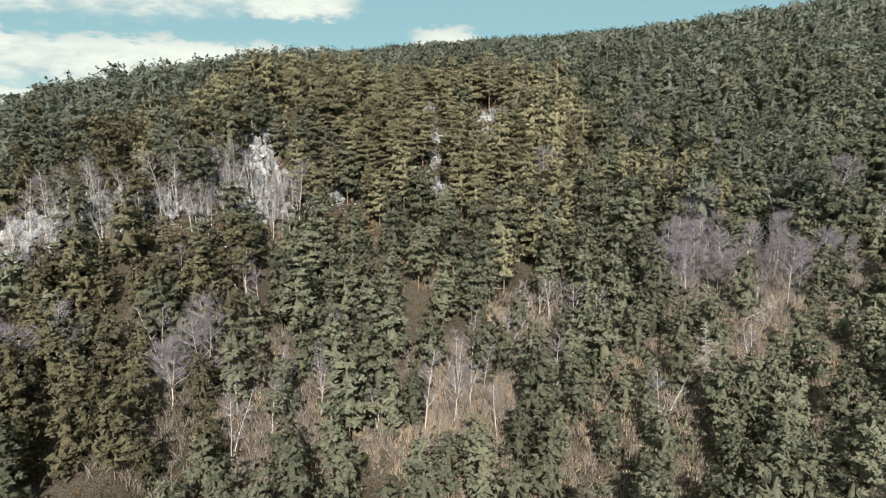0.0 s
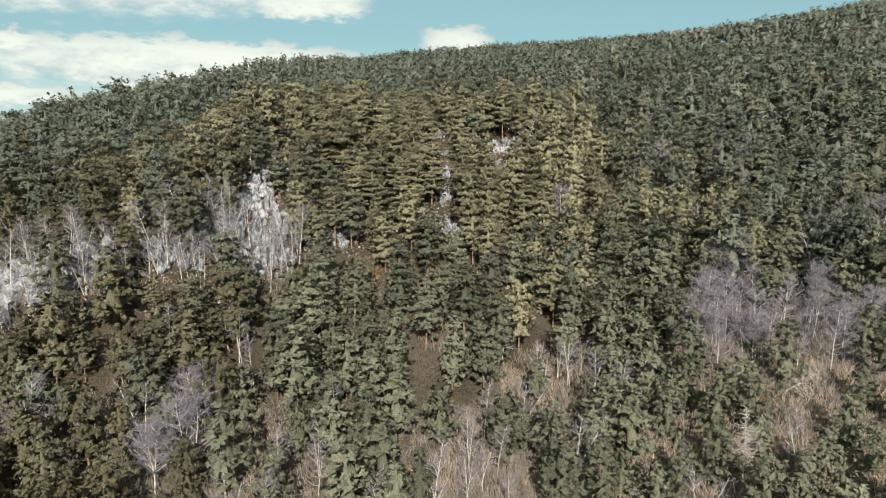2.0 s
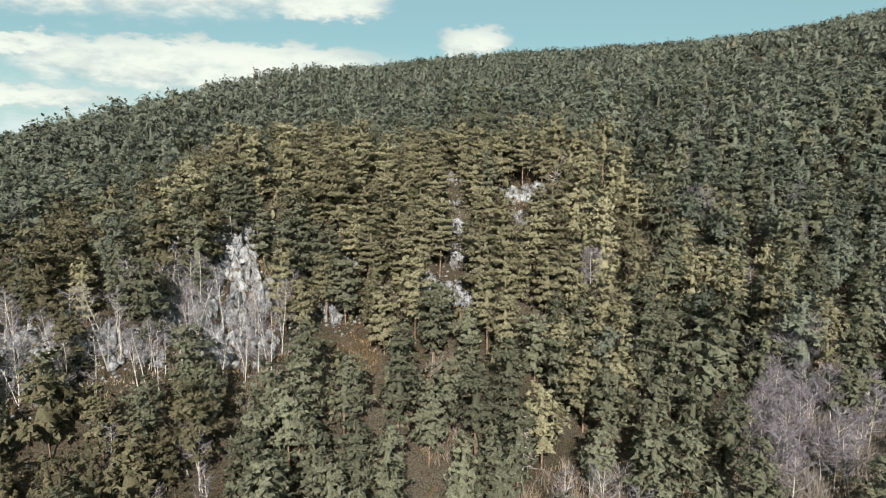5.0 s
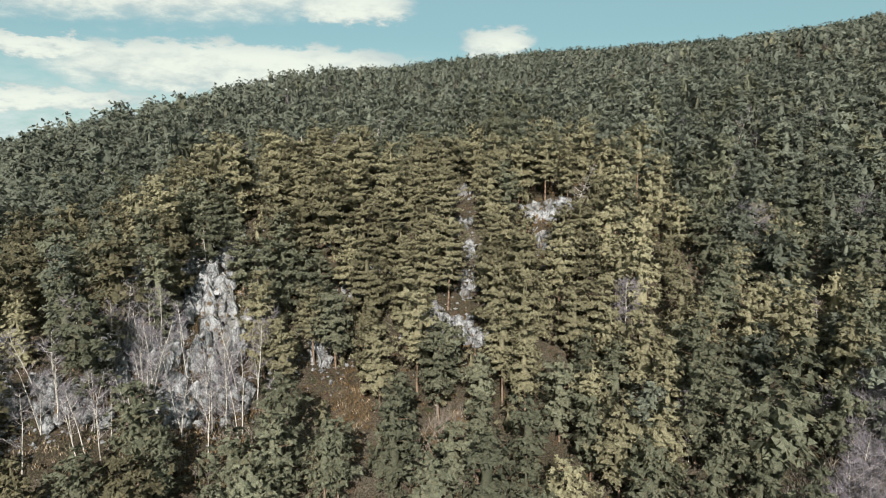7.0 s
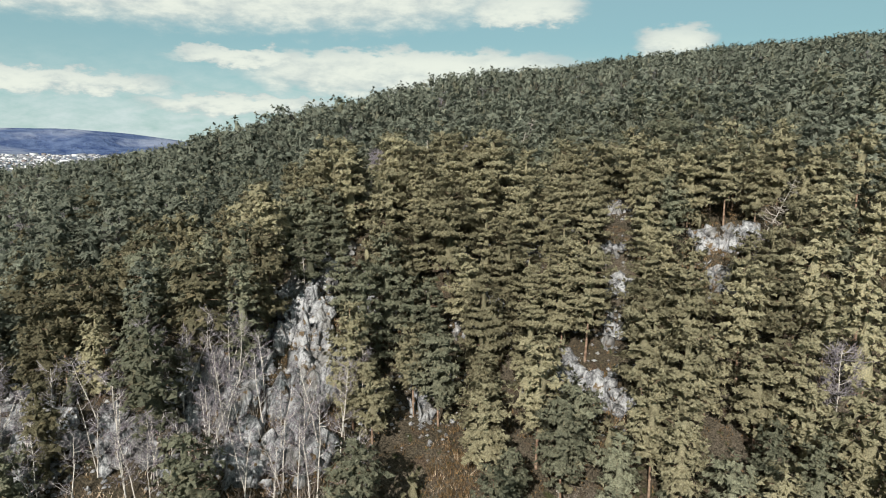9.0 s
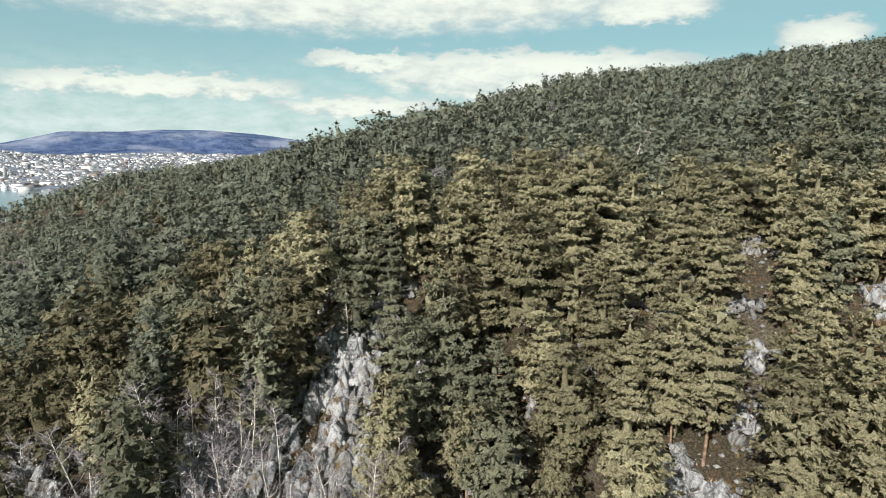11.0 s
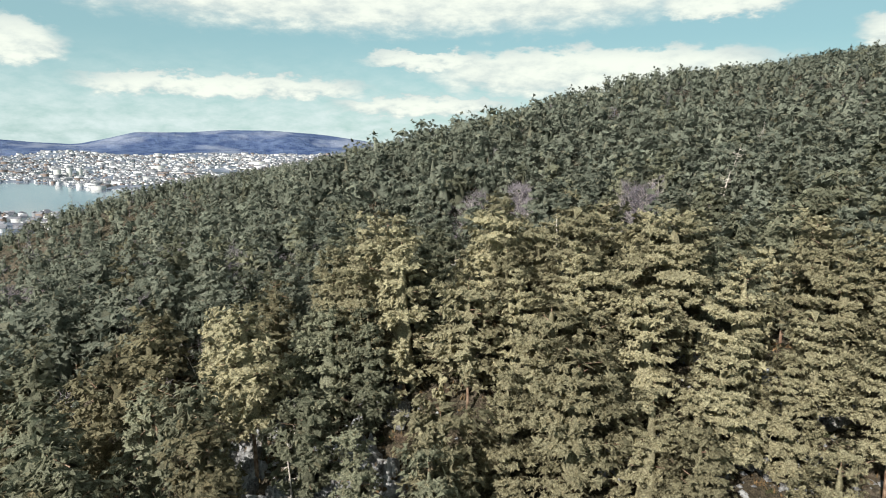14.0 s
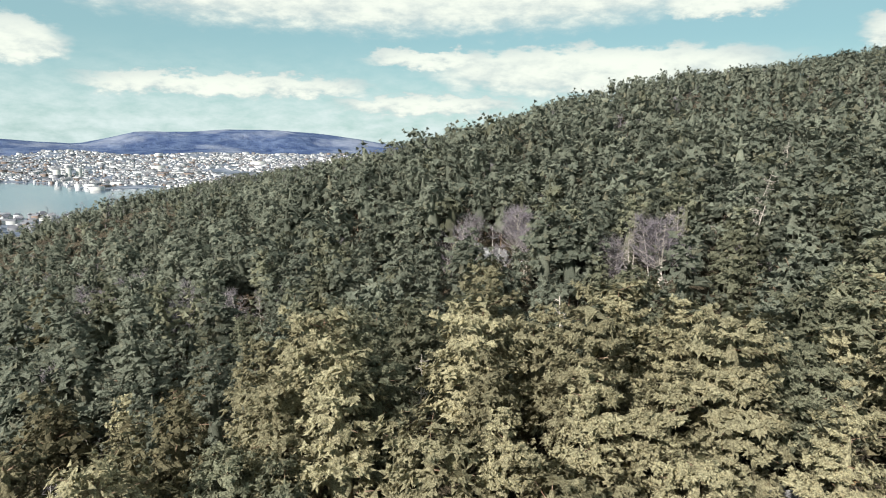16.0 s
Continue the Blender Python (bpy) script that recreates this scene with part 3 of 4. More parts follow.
def stand(x, y, r):
    """Which needle colour goes where: 0 olive on the dry crest, 1 green low down, 2 blue-green with distance haze in
    the colour on the far side, 3 dark olive.
    """
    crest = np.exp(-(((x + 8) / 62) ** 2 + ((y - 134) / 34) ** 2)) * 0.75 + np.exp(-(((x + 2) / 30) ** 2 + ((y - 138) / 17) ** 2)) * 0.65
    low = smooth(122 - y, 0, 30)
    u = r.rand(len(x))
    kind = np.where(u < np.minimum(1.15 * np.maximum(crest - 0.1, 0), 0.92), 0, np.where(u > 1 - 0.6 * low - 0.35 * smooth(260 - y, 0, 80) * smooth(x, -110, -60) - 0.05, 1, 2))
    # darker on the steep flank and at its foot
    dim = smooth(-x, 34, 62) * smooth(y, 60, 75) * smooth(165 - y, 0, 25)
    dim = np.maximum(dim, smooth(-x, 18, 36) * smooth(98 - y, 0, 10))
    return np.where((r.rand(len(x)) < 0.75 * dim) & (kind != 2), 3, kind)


def growth(x, y):
    """How tall the pines grow: low at the foot and in the brushwood, tall on the crest."""
    foot = smooth(104 - y, 0, 22)
    return 1 - foot * (0.16 + 0.10 * smooth(x, -15, 15)) - 0.38 * smooth(-x, 130, 260)


NEEDLES = [NEEDLE_OLIVE, NEEDLE_GREEN, NEEDLE_HAZE_BLUE, NEEDLE_BROWN]
NEAR = 300


def plant_thing(made, key, m, build):
    """The first of a kind is built, the others are copies of it."""
    if key not in made:
        made[key] = build()
        made[key].matrix_basis = m
        return made[key]
    first = made[key]
    keep_m = first.matrix_basis.copy()
    first.matrix_basis = Matrix()
    ob = copy_thing(first, m)
    first.matrix_basis = keep_m
    return ob


def build_near_pines():
    """The pines that stand nearest the way, each a thing of its own."""
    # seed, height, half width, bare share, point
    kinds = [(41, 12, 2.9, 0.16, 0.45), (42, 12.8, 2.65, 0.13, 0.56), (43, 11.5, 3.2, 0.30, 0.38), (44, 13, 2.85, 0.36, 0.42), (45, 11, 2.7, 0.10, 0.60), (46, 12, 3.1, 0.26, 0.40)]
    labels = ["tall Scots pine with olive-green layered crown on the crest", "Scots pine with fresh green layered crown on the slope", "Scots pine with blue-green layered crown among others", "Scots pine with dark olive layered crown on the steep flank"]
    protos = []
    # the nearer, the finer the tufts
    for gap, boughs, pads, shoots, core in ((0.6, 6, 14, 12, 0.3), (0.68, 6, 8, 8, 0.3), (0.78, 5, 5, 7, 0.32)):
        for seed, tall, wide, bare, point in kinds:
            trunk, (v, f, soft) = pine_shape(seed, tall, wide, bare, point, gap, boughs, pads, shoots, core)
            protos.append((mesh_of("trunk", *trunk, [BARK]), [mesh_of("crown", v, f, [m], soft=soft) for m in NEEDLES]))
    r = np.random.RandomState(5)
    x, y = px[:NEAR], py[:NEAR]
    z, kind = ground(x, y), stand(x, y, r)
    made = {}
    for i in range(len(x)):
        w, k = r.randint(len(kinds)) + len(kinds) * (0 if i < 32 else 1 if i < 115 else 2), int(kind[i])
        m = pose(x[i], y[i], z[i] - 0.1, r.normal(0, 1.5), r.normal(0, 1.5), r.uniform(0, 360)) @ Matrix.Diagonal((*([r.uniform(0.76, 1.06) * float(growth(x[i], y[i]))] * 3), 1))

        def build():
            root = new("pine_tree")
            share("trunk", protos[w][0], root, "reddish brown bark")
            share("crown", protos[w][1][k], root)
            return tagged(root, labels[k], "tree", "pines on the hillside")

        plant_thing(made, (w, k), m, build)


def build_wood(name, x, y, kinds, seed, lo, hi, label, sides=3):
    """Many pines joined into one mesh."""
    r = np.random.RandomState(seed)
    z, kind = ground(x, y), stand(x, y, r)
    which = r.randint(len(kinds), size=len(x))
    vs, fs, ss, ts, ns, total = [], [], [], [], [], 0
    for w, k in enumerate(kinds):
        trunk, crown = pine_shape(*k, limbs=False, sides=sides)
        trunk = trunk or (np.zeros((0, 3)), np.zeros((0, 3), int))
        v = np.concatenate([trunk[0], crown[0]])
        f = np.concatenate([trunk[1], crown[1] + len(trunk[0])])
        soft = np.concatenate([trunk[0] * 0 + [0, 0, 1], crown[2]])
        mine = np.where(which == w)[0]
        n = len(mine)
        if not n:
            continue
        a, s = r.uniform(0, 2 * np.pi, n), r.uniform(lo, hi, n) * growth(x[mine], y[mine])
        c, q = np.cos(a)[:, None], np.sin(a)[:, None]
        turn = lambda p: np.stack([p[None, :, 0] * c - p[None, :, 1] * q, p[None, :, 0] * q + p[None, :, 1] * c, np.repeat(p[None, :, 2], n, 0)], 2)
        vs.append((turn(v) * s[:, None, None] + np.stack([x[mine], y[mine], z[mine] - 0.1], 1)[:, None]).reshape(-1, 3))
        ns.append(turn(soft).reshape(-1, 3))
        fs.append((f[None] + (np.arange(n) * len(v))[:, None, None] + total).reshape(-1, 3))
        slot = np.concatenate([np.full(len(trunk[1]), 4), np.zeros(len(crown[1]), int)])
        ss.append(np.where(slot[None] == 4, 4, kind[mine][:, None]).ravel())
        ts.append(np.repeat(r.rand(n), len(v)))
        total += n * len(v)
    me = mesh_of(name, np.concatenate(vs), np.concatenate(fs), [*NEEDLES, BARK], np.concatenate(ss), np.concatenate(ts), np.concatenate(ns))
    tagged(new(name, me), label, "wood", kind="stuff")


# seed, height, half width, bare share, point, then how the crown is made: gap, boughs, pads, shoots, inner crown, its rings and sides
MADE = (0.92, 5, 3, 6, 0.34, 5, 6)
MID = [k + MADE for k in ((51, 12, 3.1, 0.15, 0.45), (52, 12.8, 2.8, 0.12, 0.54), (53, 11.5, 3.4, 0.24, 0.38), (54, 10.5, 2.9, 0.08, 0.55), (55, 12.5, 3.1, 0.26, 0.42), (56, 11, 3.4, 0.2, 0.36))]
MADE = (1.15, 3, 2, 6, 0.42, 4, 5)
FAR = [k + MADE for k in ((61, 12, 3.7, 0.3, 0.40), (62, 12.5, 3.3, 0.3, 0.48), (63, 11, 4.0, 0.35, 0.36), (64, 12, 3.7, 0.36, 0.38), (65, 10.5, 3.5, 0.25, 0.48))]
MADE = (1.5, 3, 1, 4, 0.6, 3, 4)
VERY_FAR = [k + MADE for k in ((71, 11, 3.5, 0.5, 0.46), (72, 10.5, 3.9, 0.5, 0.42), (73, 12, 3.3, 0.5, 0.52), (74, 10.5, 3.7, 0.5, 0.45))]
MADE = (0.9, 4, 1, 6, 0.4, 4, 5)
YOUNG = [k + MADE for k in ((75, 4.5, 1.6, 0.02, 0.7), (76, 3.6, 1.7, 0.02, 0.55))]
build_near_pines()
build_wood("pine_wood", px[NEAR:], py[NEAR:], MID, 7, 0.66, 1.18, "dense pine wood with layered green crowns on the slope")
yx, yy = plant(4.2, 23)
keep = (from_middle(yx, yy) < 95) & in_view(yx, yy) & (np.random.RandomState(4).rand(len(yx)) < 0.4)
build_wood("young_pines", yx[keep], yy[keep], YOUNG, 10, 0.5, 1.0, "low young pines and junipers between the tall trees", 0)
keep = fd < 165 + 50 * smooth(fx, 20, 60)
build_wood("upper_pine_wood", fx[keep], fy[keep], FAR, 8, 0.66, 1.15, "dense pine wood tinted hazy blue-green on the upper hillside")
keep = (~keep) & (np.random.RandomState(3).rand(len(fx)) < 0.44 + 0.35 * smooth(-fx, 140, 240))
build_wood("ridge_pine_wood", fx[keep], fy[keep], VERY_FAR, 9, 0.75, 1.15, "distant pine wood tinted hazy grey-green up to the skyline", 0)


# ---- bare birches, dead trees, a spruce ----
def bare_tree_shape(seed, tall, wide, limbs, twigs, stems=1, droop=0.0, coarse=1.0):
    """A leafless broadleaf tree: pale stems and limbs, and a haze of fine twigs."""
    r = np.random.RandomState(seed)
    wood, fine = Soup(), Soup()
    for stem in range(stems):
        lean = r.normal(0, 0.06 + 0.08 * (stems > 1), 2) * tall
        foot = r.normal(0, 0.35, 2) * (stems > 1)
        us = np.linspace(0, 1, 6)
        wob = np.cumsum(r.normal(0, 0.012 * tall, (6, 2)), 0)
        line = np.stack([foot[0] + lean[0] * us + wob[:, 0] * us, foot[1] + lean[1] * us + wob[:, 1] * us, us * tall - 0.3 * (us == 0)], 1)
        thick = 0.0068 * tall
        wood.tube(line, thick * (1.05 - us) + 0.012, 5)
        for i in range(limbs):
            u = r.uniform(0.28, 0.97)
            root = np.array([np.interp(u, us, line[:, k]) for k in range(3)])
            a = r.uniform(0, 2 * np.pi)
            length = wide * (1.15 - u) * r.uniform(0.6, 1.2) + 0.25
            up = length * r.uniform(0.5, 1.1)
            tip = root + [np.cos(a) * length, np.sin(a) * length, up]
            mid = (root + tip) / 2 + r.normal(0, 0.08 * length, 3) - [0, 0, 0.1 * length]
            wood.tube([root, mid, tip], [thick * 0.45 * (1.1 - u) + 0.012, 0.022, 0.008], 3)
            k = max(3, twigs // limbs)
            t = r.uniform(0.2, 1.0, k)
            b = np.where((t < 0.5)[:, None], root + (mid - root) * (t * 2)[:, None], mid + (tip - mid) * (t * 2 - 1)[:, None])
            d = np.array([np.cos(a), np.sin(a), 0.7 - droop]) + r.normal(0, 0.75, (k, 3))
            d *= (r.uniform(0.35, 1.1, k) * (0.35 + 0.25 * wide) / np.linalg.norm(d, axis=1))[:, None]
            fine.blades(b, d, 0.045 * coarse, r)
            b2 = b + d * r.uniform(0.4, 0.9, k)[:, None]
            d2 = d * 0.5 + r.normal(0, 0.22, (k, 3)) + [0, 0, 0.1]
            fine.blades(b2, d2, 0.035 * coarse, r)
    return wood.arrays(), fine.arrays()


def dead_tree_shape(seed, tall, reach, broken, limbs=34):
    """A dead conifer: a bleached stem with short bent stubs and branches."""
    r = np.random.RandomState(seed)
    wood = Soup()
    us = np.linspace(0, 1, 6)
    wob = np.cumsum(r.normal(0, 0.01 * tall, (6, 2)), 0)
    line = np.stack([wob[:, 0], wob[:, 1], us * tall - 0.3 * (us == 0)], 1)
    wood.tube(line, 0.0095 * tall * (1.05 - (0.6 if broken else 0.95) * us), 6)
    for i in range(limbs):
        u = r.uniform(0.22, 0.99)
        root = np.array([np.interp(u, us, line[:, k]) for k in range(3)])
        a, length = r.uniform(0, 2 * np.pi), reach * (1.2 - u) * r.uniform(0.3, 1.1)
        tip = root + [np.cos(a) * length, np.sin(a) * length, length * r.uniform(-0.25, 0.45)]
        mid = (root + tip) / 2 + [0, 0, -0.12 * length]
        wood.tube([root, mid, tip], [0.05, 0.035, 0.012], 3)
        for _ in range(3):
            e = tip + (mid - tip) * r.rand()
            wood.tube([e, e + r.normal(0, 0.3 * length, 3)], [0.022, 0.008], 3)
    return wood.arrays()


CLIFF_BIRCHES = [
    (-35.8, 105.8), (-33.3, 105.1), (-30.5, 106.2), (-28.3, 104.9), (-27.6, 109.6), (-26.2, 112.2), (-24.6, 113.9), (-37.9, 107.9), (-32.7, 107.8), (-61.8, 90.7), (-58.5, 90.7), (-58.4, 95.1),
    (-54.4, 94.1), (-51.8, 93.8), (-48.0, 94.6), (-45.4, 94.1), (-62.0, 88.4), (-64.7, 96.8), (-67.0, 98.0), (-56.0, 97.0), (-49.5, 97.0), (-28.9, 107.9), (-25.5, 109.7), (-22.7, 109.0), (-34.3, 103.0),
    (-26.0, 106.1), (-46.0, 96.3), (-43.2, 97.3), (-37.3, 99.8), (-39.3, 99.3), (-40.5, 105.0), (-31.0, 102.5),
]
FOOT_BIRCHES = [
    (-28.7, 90.1), (-30.6, 91.0), (-36.2, 77.0), (-24.7, 72.1), (-20.3, 69.2), (-20.2, 71.5), (-19.8, 75.2), (-15.3, 77.1), (-15.4, 73.8), (-14.8, 80.6), (3.0, 75.2), (2.4, 78.9),
    (5.2, 76.8), (4.0, 82.5), (1.5, 72.0), (5.4, 94.4), (14.7, 94.1), (16.2, 92.7), (11.2, 92.9), (18.0, 93.8), (18.7, 88.5), (12.5, 90.0), (6.5, 70.0), (25.0, 68.0), (8.5, 84.5),
]
BRUSH_BIRCHES = [
    (34.6, 98.2), (34.8, 93.8), (36.3, 91.0), (49.6, 100.3), (51.5, 97.0), (56.6, 103.5), (46.5, 97.3), (42.7, 94.5), (56.6, 96.7), (60.0, 96.7), (62.4, 96.4), (41.3, 115.3), (25.0, 110.6), (24.6, 113.8),
    (39.0, 102.0), (44.5, 104.0), (53.0, 106.0), (47.0, 91.0), (52.0, 91.5), (38.0, 97.0), (64.0, 101.0), (20.1, 125.5), (12.3, 138.0), (49.1, 154.8), (-92.5, 160.8), (-76.9, 171.2), (-68.3, 203.6), (-72.2, 200.6), (-74.0, 198.0),
]
BROAD_TREES = [
    (-33.1, 72.7), (-30.0, 74.6), (-30.7, 80.1), (43.0, 111.4), (46.7, 113.3), (68.4, 128.3), (80.3, 127.6), (71.2, 123.3), (43.5, 149.2), (-49.9, 75.4), (-52.4, 72.9), (-126.0, 176.3), (-88.6, 164.6),
    (-94.7, 166.0), (-81.9, 137.2), (62.0, 147.0), (75.0, 170.0), (-140.7, 154.4), (-138.6, 158.5), (-144.2, 160.8),
]
# standing dead trees: place, height, lean in degrees
SNAGS = [
    (70.2, 130.9, 9, 4), (63.6, 143.7, 9, 22), (39.4, 166.0, 10, 3), (47.5, 174.7, 9, 6), (-13.2, 118.4, 6, 0), (-4.4, 114.3, 6, 2), (-10.6, 79.0, 9, 3), (-36.8, 140.5, 6.5, 1), (-36.2, 138.5, 4.5, 2), (-37.0, 122.2, 8, 3),
    (-39.1, 124.5, 7, 5), (15.2, 146.5, 9, 20), (26.9, 176.8, 8, 0), (13.1, 158.9, 9, 8), (-41.6, 192.0, 11, 0), (-38.0, 195.8, 10, 2), (-28.6, 197.4, 12, 10), (-44.6, 170.1, 9, 6), (-30.0, 147.1, 10, 0),
    (-31.4, 212.8, 13, 14), (-33.1, 209.8, 11, 2), (-43.3, 198.3, 10, 2), (-39.3, 201.7, 10, 1), (-55.3, 263.6, 12, 3), (-33.6, 265.4, 12, 4),
]


def build_bare_trees():
    r = np.random.RandomState(77)
    made = {}
    slim = [bare_tree_shape(81, 8.0, 1.5, 16, 200), bare_tree_shape(82, 9.0, 1.7, 18, 220), bare_tree_shape(83, 6.5, 1.5, 12, 140, 2), bare_tree_shape(84, 7.5, 1.3, 14, 150, 2)]
    broad = [bare_tree_shape(91, 8.5, 3.6, 30, 760, 2), bare_tree_shape(92, 8.0, 3.9, 34, 820, 2), bare_tree_shape(93, 9.0, 3.2, 28, 700)]
    bushy = [bare_tree_shape(85, 7.5, 2.4, 24, 600, 1, 0.0, 1.4), bare_tree_shape(86, 6.5, 2.2, 14, 300, 2, 0.0, 1.4), bare_tree_shape(87, 8.5, 2.6, 26, 660, 1, 0.0, 1.4)]
    bushy = [(mesh_of("trunk", *w, [BIRCH]), mesh_of("bare_crown", *t, [TWIG])) for w, t in bushy]
    slim = [(mesh_of("trunk", *w, [BIRCH]), mesh_of("bare_crown", *t, [TWIG])) for w, t in slim]
    broad = [(mesh_of("trunk", *w, [BIRCH]), mesh_of("bare_crown", *t, [TWIG])) for w, t in broad]

    def put(x, y, meshes, tag, label, group):
        w = r.randint(len(meshes))
        m = pose(x, y, float(ground(x, y)), r.normal(0, 3), r.normal(0, 3), r.uniform(0, 360)) @ Matrix.Diagonal((*([r.uniform(0.8, 1.2)] * 3), 1))

        def build():
            root = new(tag)
            share("trunk", meshes[w][0], root, "white peeling bark")
            share("bare_crown", meshes[w][1], root)
            return tagged(root, label, "tree", group)

        plant_thing(made, (tag, label, w), m, build)

    for x, y in CLIFF_BIRCHES:
        put(x, y, slim, "birch_tree", "slender leafless birch with white stem below the cliff", "birches below the cliff")
    for x, y in BRUSH_BIRCHES:
        put(x, y, bushy, "birch_tree", "leafless birch with dense purple-grey twigs in brushwood", "birches in the brushwood")
    for i in range(16):
        a, d = r.uniform(0, 6.3), math.sqrt(r.rand())
        put(51 + 17 * d * math.cos(a), 100 + 12 * d * math.sin(a), bushy, "birch_tree", "leafless birch with dense purple-grey twigs in brushwood", "birches in the brushwood")
    for x, y in FOOT_BIRCHES:
        put(x, y, slim, "birch_tree", "slender leafless birch with purplish twigs in dry grass", "birches in the clearings")
    for cx, cy, wx, wy, count in ((-34, 105.5, 11, 4.5, 18), (-62, 94, 15, 6, 20), (-42, 98, 6, 4, 8)):
        for i in range(count):
            a, d = r.uniform(0, 6.3), math.sqrt(r.rand())
            put(cx + wx * d * math.cos(a), cy + wy * d * math.sin(a), slim, "birch_tree", "slender leafless birch with white stem below the cliff", "birches below the cliff")
    for cx, cy, wx, wy, *_ in OPENINGS[19:]:
        for i in range(7):
            a, d = r.uniform(0, 6.3), math.sqrt(r.rand())
            put(cx + wx * d * math.cos(a), cy + wy * d * math.sin(a), bushy if i % 2 else broad, "broadleaf_tree", "leafless tree with purple-grey twigs on the far slope", "bare trees on the far slope")
    for x, y in BROAD_TREES:
        put(x, y, broad, "broadleaf_tree", "broad leafless tree with purple-grey twig crown", "bare broadleaf trees")
    # birches strewn through the wood
    n = 0
    while n < 60:
        x, y = r.uniform(-110, 95), r.uniform(60, 215)
        if from_middle(x, y) > 40 and np.hypot(KNOWN[:, 0] - x, KNOWN[:, 1] - y).min() > 1.6:
            put(x, y, slim, "birch_tree", "leafless birch standing among the pines", "birches among the pines")
            n += 1


def build_bare_wood():
    """Patches of leafless trees far up the hill, too far to tell one from another."""
    r = np.random.RandomState(79)
    x, y = plant(5.6, 29)
    patch = smooth(ripple(x, y, 80, 31), 0.25, 0.8) * 0.75 + 0.05
    keep = (from_middle(x, y) > 95) & in_view(x, y) & (r.rand(len(x)) < patch * np.where(from_middle(x, y) > 300, 0.5, 0.8))
    x, y = x[keep], y[keep]
    z = ground(x, y)
    soup = Soup()
    for kind in range(3):
        wood, fine = bare_tree_shape(95 + kind, 10.5, 2.6, 7, 36, 1, 0.0, 2.4)
        v, f = np.concatenate([wood[0][:30], fine[0]]), np.concatenate([wood[1][:50], fine[1] + 30])
        mine = np.where(np.arange(len(x)) % 3 == kind)[0]
        n = len(mine)
        a, s = r.uniform(0, 6.3, n), r.uniform(0.75, 1.15, n)
        c, q = np.cos(a)[:, None], np.sin(a)[:, None]
        out = np.stack([v[None, :, 0] * c - v[None, :, 1] * q, v[None, :, 0] * q + v[None, :, 1] * c, np.repeat(v[None, :, 2], n, 0)], 2) * s[:, None, None]
        out = out + np.stack([x[mine], y[mine], z[mine]], 1)[:, None]
        soup.add(out.reshape(-1, 3), (f[None] + (np.arange(n) * len(v))[:, None, None]).reshape(-1, 3))
    tagged(new("bare_wood", mesh_of("bare_wood", *soup.arrays(), [TWIG])), "patches of leafless grey birch wood on the upper slope", "wood", kind="stuff")


def build_dead_trees():
    r = np.random.RandomState(78)
    kinds = [dead_tree_shape(101, 9, 1.6, False), dead_tree_shape(102, 9, 1.1, True, 24), dead_tree_shape(103, 9, 2.4, False, 40)]
    kinds = [mesh_of("dead_pine", *k, [DEAD]) for k in kinds]
    for x, y, tall, lean in SNAGS:
        ob = new("dead_pine", kinds[r.randint(3)])
        a = r.uniform(0, 360)
        ob.matrix_basis = pose(x, y, float(ground(x, y)), 0, lean, 0) @ pose(0, 0, 0, 0, 0, a) @ Matrix.Diagonal((*([tall / 9] * 3), 1))
        tagged(ob, "bleached leaning dead pine with broken branches" if lean > 7 else "bleached upright dead pine with bare grey branches", "tree", "dead pines")
    # a fallen top and a half-dead pine
    ob = new("fallen_tree", mesh_of("fallen_tree", *dead_tree_shape(105, 6, 3.4, False, 60), [DEAD]))
    ob.matrix_basis = pose(43.5, 86.5, float(ground(44.6, 86.3)) + 1.0, 0, 74, 20)
    tagged(ob, "fallen bleached treetop with splayed white branches in brushwood", "tree")
    for seed, x, y in ((107, 32.7, 74.1), (108, 7.3, 97.1)):
        v, f = dead_tree_shape(seed, 9, 2.9, False, 90)
        ob = new("dying_pine", mesh_of("dying_pine", v, f, [DEAD]))
        ob.matrix_basis = pose(x, y, float(ground(x, y)), 0, 3, x * 40)
        tagged(ob, "dying pine with pale grey needleless branches", "tree", "dying pines")
    trunk, (v, f, soft) = pine_shape(48, 7.5, 2.0, 0.04, 1.0, 0.6, 7, 4, 10)
    root = new("spruce_tree")
    share("trunk", mesh_of("trunk", *trunk, [BARK]), root)
    share("crown", mesh_of("crown", v, f, [NEEDLE_DARK], soft=soft), root)
    root.matrix_basis = pose(58.0, 110.8, float(ground(58.0, 110.8)))
    tagged(root, "small dark green spruce alone among brown brushwood", "tree")


build_bare_trees()
build_bare_wood()
build_dead_trees()


# ---- rocks ----
def hull(r, size, corners=9):
    """A rough block: the hull of some corners in a box."""
    bm = bmesh.new()
    for _ in range(corners):
        p = r.uniform(-1, 1, 3)
        p *= (0.86 + 0.14 * r.rand()) / max(np.abs(p).max(), 1e-6)
        bm.verts.new(Vector(p * size))
    got = bmesh.ops.convex_hull(bm, input=bm.verts)
    bmesh.ops.delete(bm, geom=list({e for e in got["geom_interior"] + got["geom_unused"] if isinstance(e, bmesh.types.BMVert)}), context="VERTS")
    bmesh.ops.triangulate(bm, faces=bm.faces)
    bm.verts.index_update()
    v = np.array([tuple(q.co) for q in bm.verts])
    f = np.array([[q.index for q in face.verts] for face in bm.faces])
    bm.free()
    return v, f


